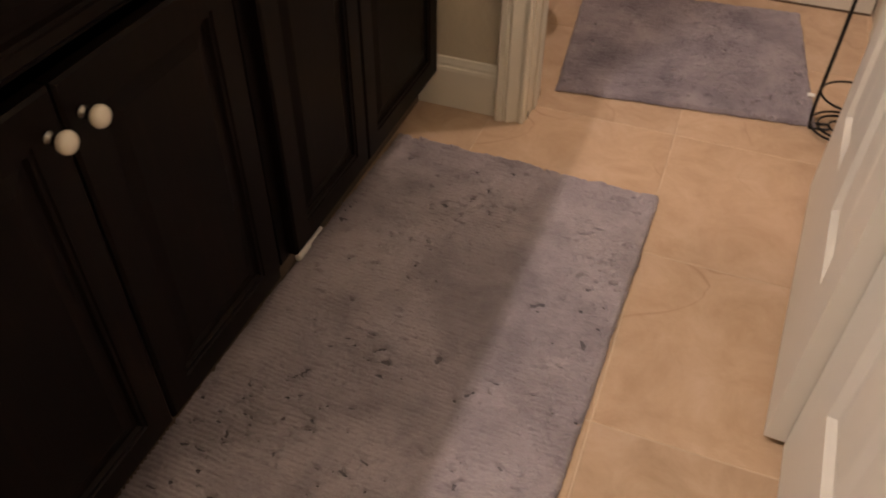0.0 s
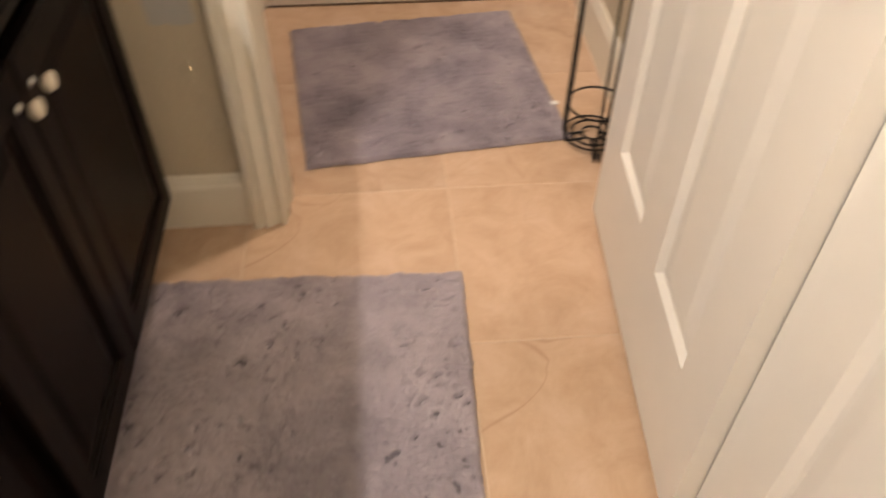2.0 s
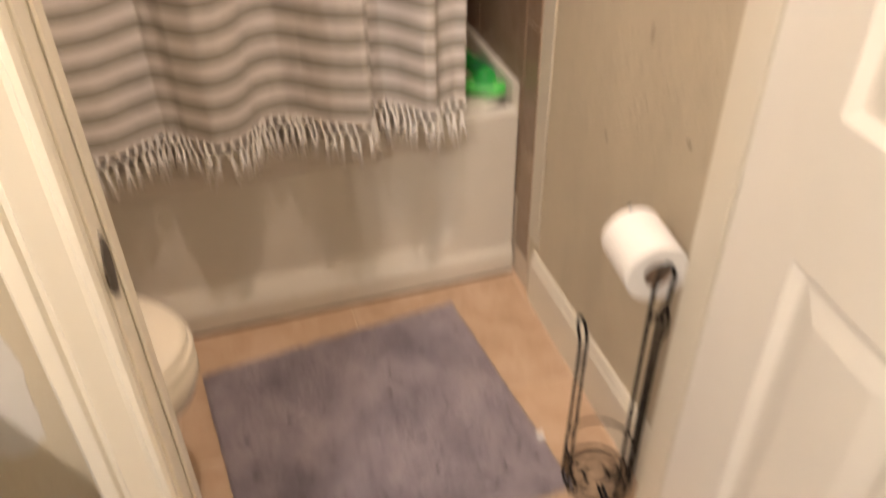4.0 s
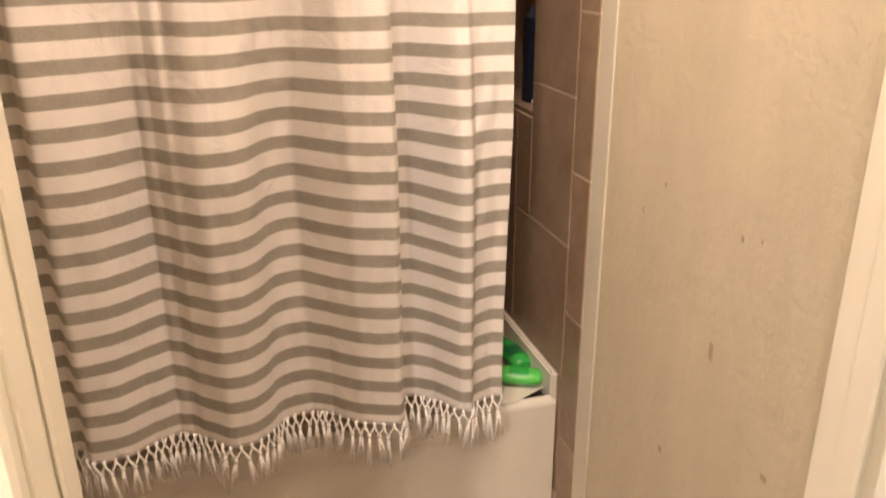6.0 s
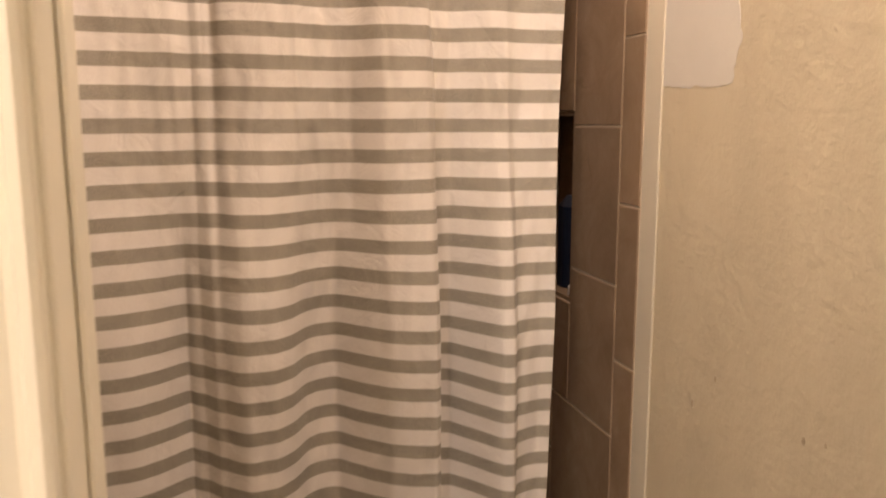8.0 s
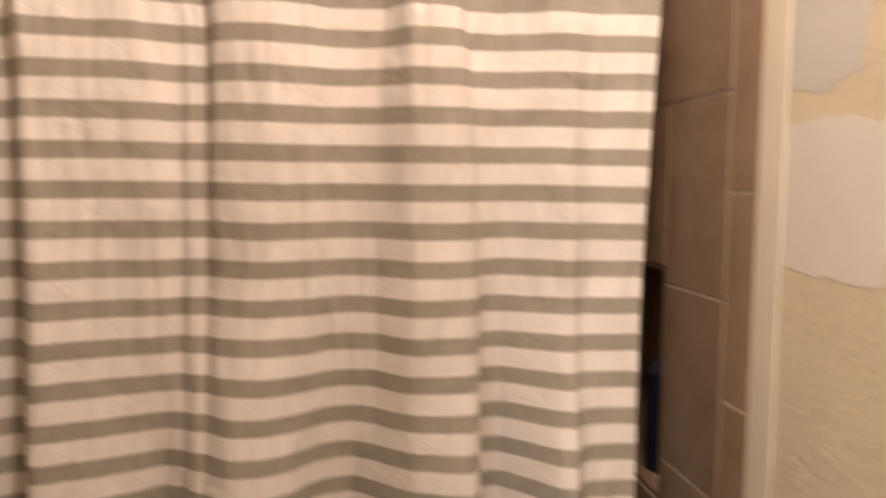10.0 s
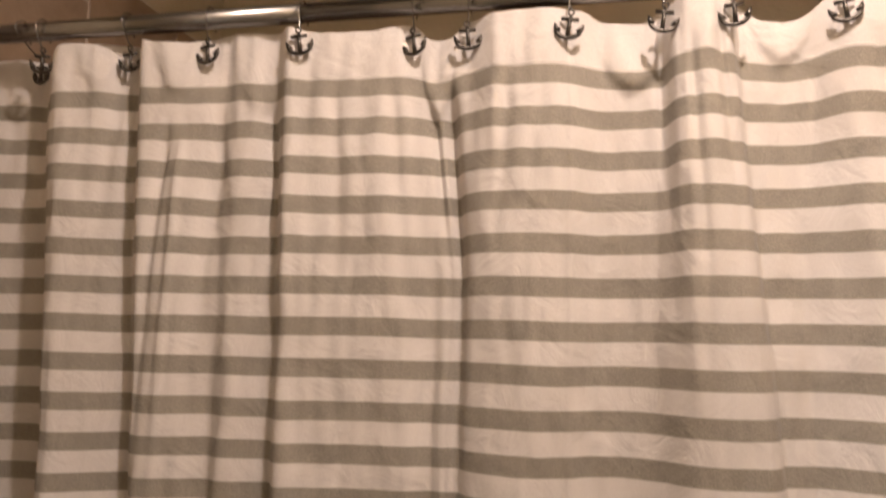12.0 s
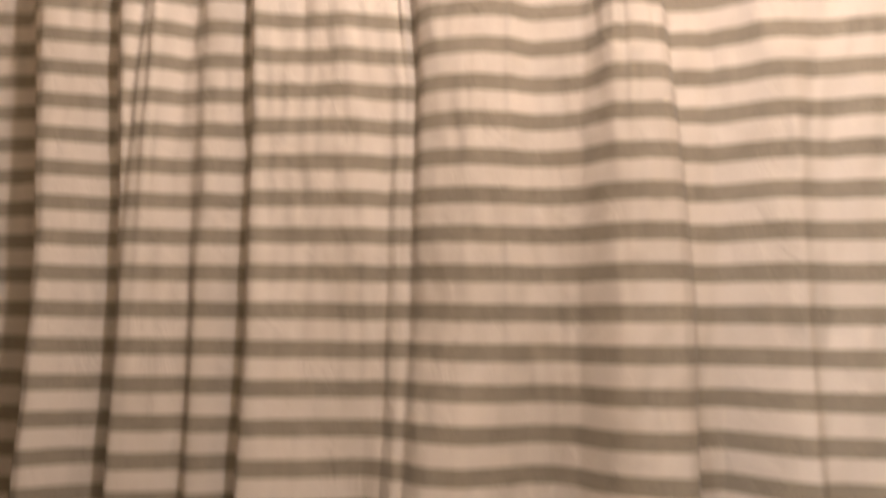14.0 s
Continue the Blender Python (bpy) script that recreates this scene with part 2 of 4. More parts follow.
M_LABEL = plain("white_label", (0.8, 0.8, 0.78), 0.8)
M_GREEN = plain("green_plastic", (0.03, 0.40, 0.07), 0.25, vary=0.12, coat=0.3)
M_GREEN_DARK = plain("dark_green_label", (0.01, 0.14, 0.045), 0.35, vary=0.1)
M_GREEN_PALE = plain("pale_green_plastic", (0.10, 0.58, 0.10), 0.25, vary=0.15, coat=0.3)
M_BLUE = plain("blue_plastic", (0.007, 0.012, 0.028), 0.35)
M_SOAP = plain("white_soap", (0.75, 0.72, 0.68), 0.4)
M_COUNTER = plain("cultured_marble", (0.72, 0.68, 0.60), 0.18, vary=0.1, scale=5, coat=0.3)


# ---- building helpers ----
def part(name, bm, material, parent=None, label="", smooth=False):
    me = bpy.data.meshes.new(name)
    bm.normal_update()
    bm.to_mesh(me)
    bm.free()
    if smooth:
        me.shade_smooth()
    me.materials.append(material)
    ob = new(name, me)
    ob.parent = parent
    if label:
        tagged(ob, label)
    return ob


def empty(name, m=None):
    ob = new(name)
    ob.empty_display_size = 0.05
    if m is not None:
        ob.matrix_world = m
    return ob


def box(bm, x0, x1, y0, y1, z0, z1, bevel=0.0, segments=1):
    made = bmesh.ops.create_cube(bm, size=1)["verts"]
    for v in made:
        v.co = ((x0 + x1) / 2 + v.co.x * (x1 - x0), (y0 + y1) / 2 + v.co.y * (y1 - y0), (z0 + z1) / 2 + v.co.z * (z1 - z0))
    if bevel:
        edges = {e for v in made for e in v.link_edges}
        bmesh.ops.bevel(bm, geom=list(edges), offset=bevel, segments=segments, affect="EDGES", clamp_overlap=True)
    return bm


def boxed(*spans, bevel=0.0, segments=1):
    bm = bmesh.new()
    for s in spans:
        box(bm, *s, bevel=bevel, segments=segments)
    return bm


def loft(rings, closed=True, cap=True):
    """A skin over rings of equally many points."""
    bm = bmesh.new()
    rows = [[bm.verts.new(p) for p in ring] for ring in rings]
    n = len(rows[0])
    for a, b in zip(rows, rows[1:]):
        for i in range(n if closed else n - 1):
            j = (i + 1) % n
            bm.faces.new((a[i], a[j], b[j], b[i]))
    if cap and closed:
        bm.faces.new(rows[0][::-1])
        bm.faces.new(rows[-1])
    bmesh.ops.recalc_face_normals(bm, faces=bm.faces)
    return bm


def lathe(profile, n=20, m=None):
    rings = []
    for r, z in profile:
        ring = [Vector((r * math.cos(2 * math.pi * i / n), r * math.sin(2 * math.pi * i / n), z)) for i in range(n)]
        rings.append([m @ p for p in ring] if m is not None else ring)
    return loft(rings)


def tube(points, radius, n=8, closed=False, bm=None):
    """A round wire along points."""
    bm = bm or bmesh.new()
    pts = [Vector(p) for p in points]
    rings, up = [], Vector((0.13, 0.21, 0.97)).normalized()
    for i, p in enumerate(pts):
        a = pts[i - 1] if (i or closed) else p
        b = pts[(i + 1) % len(pts)] if (closed or i + 1 < len(pts)) else p
        d = (b - a).normalized()
        s = d.cross(up)
        if s.length < 1e-3:
            s = d.cross(Vector((1, 0, 0)))
        s.normalize()
        w = s.cross(d).normalized()
        up = w
        r = radius[i] if isinstance(radius, (list, tuple)) else radius
        rings.append([bm.verts.new(p + r * (math.cos(2 * math.pi * k / n) * s + math.sin(2 * math.pi * k / n) * w)) for k in range(n)])
    pairs = list(zip(rings, rings[1:])) + ([(rings[-1], rings[0])] if closed else [])
    for a, b in pairs:
        for k in range(n):
            bm.faces.new((a[k], a[(k + 1) % n], b[(k + 1) % n], b[k]))
    if not closed:
        bm.faces.new(rings[0][::-1])
        bm.faces.new(rings[-1])
    bmesh.ops.recalc_face_normals(bm, faces=bm.faces)
    return bm


def bezier(pts, n=24):
    """A smooth line through points (Catmull-Rom)."""
    P = [Vector(p) for p in pts]
    P = [2 * P[0] - P[1]] + P + [2 * P[-1] - P[-2]]
    out = []
    for a, b, c, d in zip(P, P[1:], P[2:], P[3:]):
        for k in range(n):
            s = k / n
            out.append(0.5 * (2 * b + (c - a) * s + (2 * a - 5 * b + 4 * c - d) * s * s + (3 * b - a - 3 * c + d) * s ** 3))
    return out + [P[-2]]


def extruded(profile, z0, z1, m=None):
    """A closed profile in x, y drawn up from z0 to z1."""
    rings = [[(x, y, z) for x, y in profile] for z in (z0, z1)]
    if m is not None:
        rings = [[m @ Vector(p) for p in r] for r in rings]
    return loft(rings)


# ---- plan ----
X_WEST, X_EAST = -0.90, 0.70          # vanity room's side walls
X_TUB_W = -0.82                       # the bath alcove's west wall
Y_SOUTH, Y_WALL, Y_WALL_B, Y_BACK = -0.9, 2.083, 2.198, 3.80
X_JL, X_JR = -0.103, 0.628            # door jambs
Z_CEIL = 2.74
Y_TUB = 3.0
Z_TILE = 2.445

# ---- setting ----
tagged(part("ceiling", boxed((-1.1, 0.9, Y_SOUTH - 0.15, Y_BACK + 0.15, Z_CEIL, Z_CEIL + 0.1)), M_CEIL), "cream painted textured ceiling", "ceiling", kind="structure")
tagged(part("wall_west", boxed((X_WEST - 0.12, X_WEST, Y_SOUTH, Y_WALL, 0, Z_CEIL)), M_WALL), "beige painted wall behind the vanity", "wall", kind="structure")
tagged(part("wall_south", boxed((X_WEST - 0.12, X_EAST + 0.12, Y_SOUTH - 0.12, Y_SOUTH, 0, Z_CEIL)), M_WALL), "beige painted end wall", "wall", kind="structure")
tagged(part("wall_partition", boxed((X_WEST - 0.12, X_JL - 0.018, Y_WALL, Y_WALL_B, 0, Z_CEIL), (X_JR + 0.018, X_EAST, Y_WALL, Y_WALL_B, 0, Z_CEIL),
     (X_JL - 0.018, X_JR + 0.018, Y_WALL, Y_WALL_B, 2.075, Z_CEIL)), M_WALL), "beige painted partition wall with a doorway", "wall", kind="structure")
tagged(part("wall_bath_west", boxed((X_TUB_W - 0.2, X_TUB_W, Y_WALL_B, Y_BACK, 0, Z_CEIL)), M_WALL), "beige painted wall beside toilet and tub", "wall", kind="structure")
tagged(part("wall_north", boxed((X_TUB_W - 0.2, X_EAST + 0.12, Y_BACK, Y_BACK + 0.12, 0, Z_CEIL)), M_WALL), "beige wall behind the bathtub", "wall", kind="structure")
NY0, NY1, NZ0, NZ1 = 3.203, 3.51, 1.07, 1.484
wall_east = tagged(part("wall_east", boxed((X_EAST, X_EAST + 0.15, Y_SOUTH, NY0, 0, Z_CEIL), (X_EAST, X_EAST + 0.15, NY1, Y_BACK, 0, Z_CEIL),
     (X_EAST, X_EAST + 0.15, NY0, NY1, 0, NZ0), (X_EAST, X_EAST + 0.15, NY0, NY1, NZ1, Z_CEIL), (X_EAST + 0.10, X_EAST + 0.15, NY0, NY1, NZ0, NZ1)), M_WALL),
     "beige textured wall with paint patches and smudges", "wall", kind="structure")
part("primer_strip", boxed((X_EAST - 0.004, X_EAST, 2.852, 2.908, 0.175, Z_TILE), bevel=0.0015), M_STRIP, wall_east, "pale primer strip beside the tile")


# ---- door casing, jamb, baseboards ----
CASING = [(0, 0), (0, -0.010), (0.003, -0.013), (0.008, -0.013), (0.010, -0.009), (0.014, -0.009), (0.022, -0.0125), (0.030, -0.016), (0.034, -0.0175),
          (0.036, -0.014), (0.040, -0.014), (0.043, -0.018), (0.055, -0.018), (0.058, -0.015), (0.058, 0)]
door_frame = tagged(empty("door_1", pose(0, Y_WALL, 0)), "white painted door frame of the bathroom doorway", "door frame", kind="structure")
prof = [(X_JL - 0.004 - x * 1.22, y * 1.6) for x, y in CASING]
part("casing", extruded(prof, 0, 2.115), M_TRIM, door_frame)
prof = [(X_JR + 0.006 + x, y) for x, y in CASING]
part("casing", extruded(prof, 0, 2.115), M_TRIM, door_frame)
part("head_casing", boxed((X_JL - 0.075, X_JR + 0.064, -0.0165, -0.0005, 2.1155, 2.172), bevel=0.004), M_TRIM, door_frame)
prof = [(X_JL - 0.006 - x, 0.115 - y) for x, y in CASING]
part("casing", extruded(prof, 0, 2.115), M_TRIM, door_frame)
prof = [(X_JR + 0.006 + x, 0.115 - y) for x, y in CASING]
part("casing", extruded(prof, 0, 2.115), M_TRIM, door_frame)
part("jamb", boxed((X_JL - 0.018, X_JL, 0.0, 0.115, 0, 2.075), bevel=0.0015), M_TRIM, door_frame)
part("jamb", boxed((X_JR, X_JR + 0.018, 0.0, 0.115, 0, 2.075), bevel=0.0015), M_TRIM, door_frame)
part("head_jamb", boxed((X_JL, X_JR, 0.0, 0.115, 2.057, 2.075), bevel=0.0015), M_TRIM, door_frame)
part("door_stop", boxed((X_JL, X_JL + 0.005, 0.048, 0.078, 0, 2.057), bevel=0.003), M_TRIM, door_frame)
part("door_stop", boxed((X_JR - 0.011, X_JR, 0.045, 0.08, 0, 2.057), bevel=0.003), M_TRIM, door_frame)
strike = bmesh.new()
ring = [(0.010 + 0.020 * math.cos(a) * (1.5 if math.cos(a) < 0 else 0.8), 0.036 * math.sin(a) * (1 - 0.35 * abs(math.cos(a)))) for a in [2 * math.pi * k / 24 for k in range(24)]]
rings = [[(X_JL + d, 0.016 + y, 0.888 + z) for y, z in ring] for d in (-0.0005, 0.0018)]
part("strike_plate", loft(rings), M_BRONZE, door_frame, "dark bronze strike plate")
for sy in (0.005, 0.11):
    part("chipped_foot", boxed((X_JL - 0.004, X_JL + 0.0012, sy, sy + 0.006, 0.001, 0.022), bevel=0.0005), M_TOE, door_frame)

BASE_PROFILE = [(0, 0), (-0.013, 0), (-0.013, 0.100), (-0.0115, 0.108), (-0.009, 0.112), (-0.0085, 0.118), (-0.006, 0.124), (-0.0035, 0.131), (0, 0.133)]


def baseboard(name, a, b, label, tall=1.0):
    """A moulded board along the foot of a wall; the room lies to the right of a to b turned left."""
    a, b = Vector((*a, 0)), Vector((*b, 0))
    d = (b - a).normalized()
    n = Vector((d.y, -d.x, 0))
    rings = [[p + n * -o + Vector((0, 0, z * tall)) for o, z in BASE_PROFILE] for p in (a, b)]
    return tagged(part(name, loft(rings), M_TRIM), label, "baseboard", kind="structure")


baseboard("baseboard", (X_WEST, Y_WALL), (X_JL - 0.0752, Y_WALL), "tall white moulded baseboard beside the vanity")
baseboard("baseboard", (X_EAST, 2.872), (X_EAST, Y_WALL_B + 0.018), "tall white moulded baseboard along the toilet room wall", 1.12)
baseboard("baseboard", (X_TUB_W, Y_WALL_B), (X_TUB_W, Y_TUB), "tall white moulded baseboard behind the toilet")
baseboard("baseboard", (X_EAST, Y_WALL), (X_EAST, Y_SOUTH), "tall white moulded baseboard behind the doors")


# ---- paint patches on the walls ----
def paint_patch(name, m, w, h, material, label, seed, parent):
    """A thin dab of filler or paint with a ragged outline."""
    rng = random.Random(seed)
    n, pts = 90, []
    for k in range(n):
        a = 2 * math.pi * k / n
        c, s = math.cos(a), math.sin(a)
        q = 1 / max(abs(c), abs(s)) ** 0.75
        q *= 1 + 0.13 * noise.noise(Vector((c * 2.2, s * 2.2, seed * 3.7))) + 0.06 * noise.noise(Vector((c * 7, s * 7, seed * 1.7))) + rng.uniform(-0.015, 0.015)
        pts.append((c * q * w / 2, s * q * h / 2))
    rings = [[m @ Vector((x, y, z)) for x, y in pts] for z in (-0.001, 0.0007)]
    return part(name, loft(rings), material, parent, label)


EASTWARD = pose(X_EAST, 0, 0, 90, 0, -90)
paint_patch("paint_patch", Matrix.Translation((0, 2.762, 1.608)) @ EASTWARD, 0.235, 0.185, M_PATCH, "off-white ragged paint patch", 4, wall_east)
paint_patch("paint_patch", Matrix.Translation((0, 2.790, 1.832)) @ EASTWARD, 0.160, 0.190, M_PATCH_GREY, "pale grey ragged paint patch", 9, wall_east)
for y, z, w, h in ((2.497, 0.860, 0.010, 0.030), (2.72, 1.01, 0.004, 0.012), (2.66, 1.07, 0.005, 0.008), (2.46, 1.05, 0.006, 0.010), (2.42, 1.06, 0.004, 0.007), (2.60, 0.62, 0.008, 0.014), (2.35, 0.74, 0.012, 0.010)):
    paint_patch("scuff", Matrix.Translation((0, y, z)) @ EASTWARD, w, h, M_SCUFF, "dull brown scuff mark", int(y * 100), wall_east)
PARTITION = bpy.data.objects["wall_partition"]
NORTHWARD = pose(0, Y_WALL, 0, 90, 0, 0)
paint_patch("paint_patch", Matrix.Translation((-0.245, 0, 0.535)) @ NORTHWARD, 0.085, 0.13, M_PATCH_GREY, "pale grey ragged paint patch", 5, PARTITION)
paint_patch("paint_patch", Matrix.Translation((-0.25, 0, 0.80)) @ NORTHWARD, 0.09, 0.22, M_PATCH, "off-white ragged paint patch", 7, PARTITION)


# ---- doors ----
def panel_mesh(w, h):
    """One raised panel: a sunk moulding round a field that comes up again. It lies in x, z and faces -y."""
    rings = []
    for inset, depth in ((0, 0.0), (0.004, 0.0035), (0.012, 0.0105), (0.020, 0.0105), (0.046, 0.0045), (0.050, 0.004)):
        a, b, c, d = inset, w - inset, inset, h - inset
        rings.append([(a, depth, c), (b, depth, c), (b, depth, d), (a, depth, d)])
    bm = bmesh.new()
    rows = [[bm.verts.new(p) for p in r] for r in rings]
    for p, q in zip(rows, rows[1:]):
        for i in range(4):
            bm.faces.new((p[i], p[(i + 1) % 4], q[(i + 1) % 4], q[i]))
    bm.faces.new(rows[-1])
    bmesh.ops.recalc_face_normals(bm, faces=bm.faces)
    return bm


def six_panel_door(name, m, w, label, knob_x=None, foot=0.24, h=2.03, thick=0.035):
    """A leaf whose face lies in the local x, z plane and faces -y."""
    door = tagged(empty(name, m), label, "door")
    st = (w - 2 * 0.19) / 3
    xs = [(st, st + 0.19), (2 * st + 0.19, 2 * st + 0.38)]
    zs = [(foot, foot + 0.605), (foot + 0.765, foot + 1.345), (foot + 1.445, foot + 1.67)]
    spans = []
    xcuts = [0, xs[0][0], xs[0][1], xs[1][0], xs[1][1], w]
    for i in (0, 2, 4):
        spans.append((xcuts[i], xcuts[i + 1], 0, thick, 0, h))
    zcuts = [0, zs[0][0], zs[0][1], zs[1][0], zs[1][1], zs[2][0], zs[2][1], h]
    for i in (1, 3):
        for k in (0, 2, 4, 6):
            spans.append((xcuts[i], xcuts[i + 1], 0, thick, zcuts[k], zcuts[k + 1]))
    part("stiles_and_rails", boxed(*spans), M_DOOR, door)
    for a, b in xs:
        for c, d in zs:
            bm = panel_mesh(b - a, d - c)
            bmesh.ops.translate(bm, verts=bm.verts, vec=(a, 0.0, c))
            back = panel_mesh(b - a, d - c)
            for v in back.verts:
                v.co = (v.co.x + a, thick - v.co.y, v.co.z + c)
            me = bpy.data.meshes.new("tmp")
            back.to_mesh(me)
            back.free()
            bm.from_mesh(me)
            bpy.data.meshes.remove(me)
            bmesh.ops.recalc_face_normals(bm, faces=bm.faces)
            part("panel", bm, M_DOOR, door)
    if knob_x is not None:
        for side in (-1, 1):
            mk = pose(knob_x, 0 if side < 0 else thick, 0.890, 90 * -side * -1, 0, 0)
            prof = [(0.0, 0.0), (0.032, 0.0), (0.032, 0.004), (0.026, 0.008), (0.012, 0.011), (0.011, 0.030), (0.018, 0.036), (0.026, 0.044),
                    (0.0275, 0.053), (0.024, 0.061), (0.012, 0.066), (0.0, 0.067)]
            part("doorknob", lathe([(max(r, 0.0004), z) for r, z in prof], 24, mk), M_NICKEL, door, "satin nickel doorknob", True)
    return door


# the bathroom door stands open into the vanity room; local x runs from hinge to latch
HINGE, LATCH = Vector((0.555, 2.051, 0)), Vector((0.510, 1.3415, 0))
turn = math.degrees(math.atan2(LATCH.y - HINGE.y, LATCH.x - HINGE.x))
bath_door = six_panel_door("bathroom_door", pose(HINGE.x, HINGE.y, 0.015, 0, 0, turn), 0.711,
                           "white painted six-panel door standing open against the wall", knob_x=0.648)
for z in (0.25, 1.0, 1.80):
    bm = tube([(0.0, 0.040, z), (0.0, 0.040, z + 0.09)], 0.006, 10)
    box(bm, -0.002, 0.0, 0.004, 0.034, z, z + 0.09)
    part("hinge", bm, M_NICKEL, bath_door, "satin nickel hinge")
near_door = six_panel_door("entry_door", pose(0.5425, 1.336, 0.012, 0, 0, -92.0), 0.711, "white painted six-panel door standing open beside another door", knob_x=None, foot=0.222)


# ---- vanity ----
X_FACE = -0.322
vanity_label = "espresso-stained vanity base cabinet with paired doors"


def vanity_unit(y0, y1, splits, knobs):
    v = tagged(empty("vanity_cabinet", pose(0, y0, 0)), vanity_label, "cabinet", group="vanity base cabinets")
    w = y1 - y0
    xf = X_FACE - 0.021
    part("carcass", boxed((X_WEST + 0.002, xf - 0.019, 0.001, 0.019, 0.10, 0.835), (X_WEST + 0.002, xf - 0.019, w - 0.019, w - 0.001, 0.10, 0.835),
                          (X_WEST + 0.002, xf - 0.019, 0.019, w - 0.019, 0.10, 0.118), (X_WEST + 0.002, X_WEST + 0.010, 0.019, w - 0.019, 0.118, 0.835)), M_WOOD, v)
    part("face_frame", boxed((xf - 0.019, xf, 0.001, 0.040, 0.10, 0.835), (xf - 0.019, xf, w - 0.040, w - 0.001, 0.10, 0.835),
                             (xf - 0.019, xf, 0.040, w - 0.040, 0.10, 0.140), (xf - 0.019, xf, 0.040, w - 0.040, 0.685, 0.715),
                             (xf - 0.019, xf, 0.040, w - 0.040, 0.800, 0.835)), M_WOOD, v)
    part("toe_kick", boxed((-0.392, -0.380, 0.001, w - 0.001, 0.0, 0.0995)), M_TOE, v, "raw brown plywood toe kick")
    for (a, b), ky in zip(splits, knobs):
        a, b = a - y0, b - y0
        z0, z1 = 0.108, 0.672
        d = part("door", cabinet_front(a, b, z0, z1, 0.055), M_WOOD, v)
        knob(d, ky - y0, 0.625)
    a, b = splits[0][0] - y0, splits[-1][1] - y0
    part("drawer_front", cabinet_front(a, b, 0.700, 0.822, 0.028), M_WOOD, v)
    return v


def cabinet_front(a, b, z0, z1, stile):
    """An overlay front with a stepped frame and a raised field, facing +x."""
    rings = []
    for inset, x in ((0, X_FACE - 0.0205), (0, X_FACE - 0.004), (0.004, X_FACE), (stile - 0.010, X_FACE), (stile - 0.008, X_FACE - 0.003), (stile - 0.003, X_FACE - 0.003),
                     (stile, X_FACE - 0.009), (stile + 0.006, X_FACE - 0.009), (stile + 0.026, X_FACE - 0.004)):
        rings.append([(x, a + inset, z0 + inset), (x, b - inset, z0 + inset), (x, b - inset, z1 - inset), (x, a + inset, z1 - inset)])
    return loft(rings)


def knob(parent, y, z):
    mk = pose(X_FACE, y, z, 0, 90, 0)
    part("knob_stem", lathe([(0.0085, 0.0), (0.0085, 0.003), (0.005, 0.005), (0.0045, 0.013), (0.008, 0.016)], 14, mk), M_CHROME, parent, "chrome knob stem", True)
    prof = [(0.004, 0.0145), (0.010, 0.016), (0.0145, 0.020), (0.0155, 0.0245), (0.0135, 0.029), (0.007, 0.0315), (0.0005, 0.032)]
    part("knob", lathe([(r * 0.86, h) for r, h in prof], 20, mk), M_KNOB, parent, "ivory ceramic knob", True)


vanity_unit(1.330, 2.066, [(1.357, 1.658), (1.662, 2.045)], [1.631, 1.688])
vanity_unit(0.640, 1.328, [(0.665, 0.979), (0.983, 1.298)], [0.956, 1.007])
vanity_unit(-0.060, 0.638, [(-0.030, 0.280), (0.284, 0.595)], [0.255, 0.310])
counter = tagged(part("vanity_countertop", boxed((X_WEST + 0.002, -0.282, -0.06, 2.070, 0.836, 0.866), bevel=0.006, segments=2), M_COUNTER),
                 "cream cultured marble top on the vanity cabinets", "countertop")
tagged(part("caulk_scrap", boxed((-0.379, -0.367, 1.425, 1.475, 0.0145, 0.028), (-0.379, -0.371, 1.470, 1.530, 0.0145, 0.022), bevel=0.003), M_CHIP), "white scrap of caulk at the cabinet's foot", "caulk")

# the light over the vanity
fixture = tagged(empty("vanity_light", pose(X_WEST, 0.70, 2.20)), "brushed steel vanity light bar with three glass globes", "light fixture")
part("back_plate", boxed((0.001, 0.022, -0.40, 0.40, 0.02, 0.09), bevel=0.006), M_NICKEL, fixture)
for place in BULBS:
    y = place[1] - 0.70
    bm = tube([(0.015, y, 0.055), (0.06, y, 0.062), (0.10, y, 0.060)], 0.012, 12)
    part("arm", bm, M_NICKEL, fixture)

can_trim = tagged(empty("recessed_light", pose(CAN[0], CAN[1], Z_CEIL)), "white round recessed ceiling light", "light fixture")
bm = lathe([(0.062, 0.02), (0.062, -0.001), (0.080, -0.004), (0.086, -0.001), (0.086, 0.0)], 32)
for f in [f for f in bm.faces if len(f.verts) > 4]:
    bm.faces.remove(f)
part("trim_ring", bm, M_TRIM, can_trim, smooth=True)

# ---- bathtub ----
tub = tagged(empty("bathtub", pose(0, Y_TUB, 0)), "white acrylic alcove bathtub with a sunk apron panel", "bathtub")
TX0, TX1 = X_TUB_W + 0.010, X_EAST - 0.010
Z_RIM = 0.488


def apron_depth(x, z):
    """How far the apron is sunk: a rounded panel, and a skirting that comes forward."""
    cx, hw, cz, hh, r = -0.10, 0.62, 0.262, 0.158, 0.10
    dx, dz = abs(x - cx) - (hw - r), abs(z - cz) - (hh - r)
    d = math.hypot(max(dx, 0), max(dz, 0)) + min(max(dx, dz), 0) - r
    s = min(1, max(0, 0.5 - d / 0.05))
    sunk = 0.020 * s * s * (3 - 2 * s)
    q = min(1, max(0, (z - 0.062) / 0.022))
    sunk += 0.012 * q * q * (3 - 2 * q)
    top = max(0, (z - (Z_RIM - 0.018)) / 0.018)
    return sunk + 0.012 * top ** 3


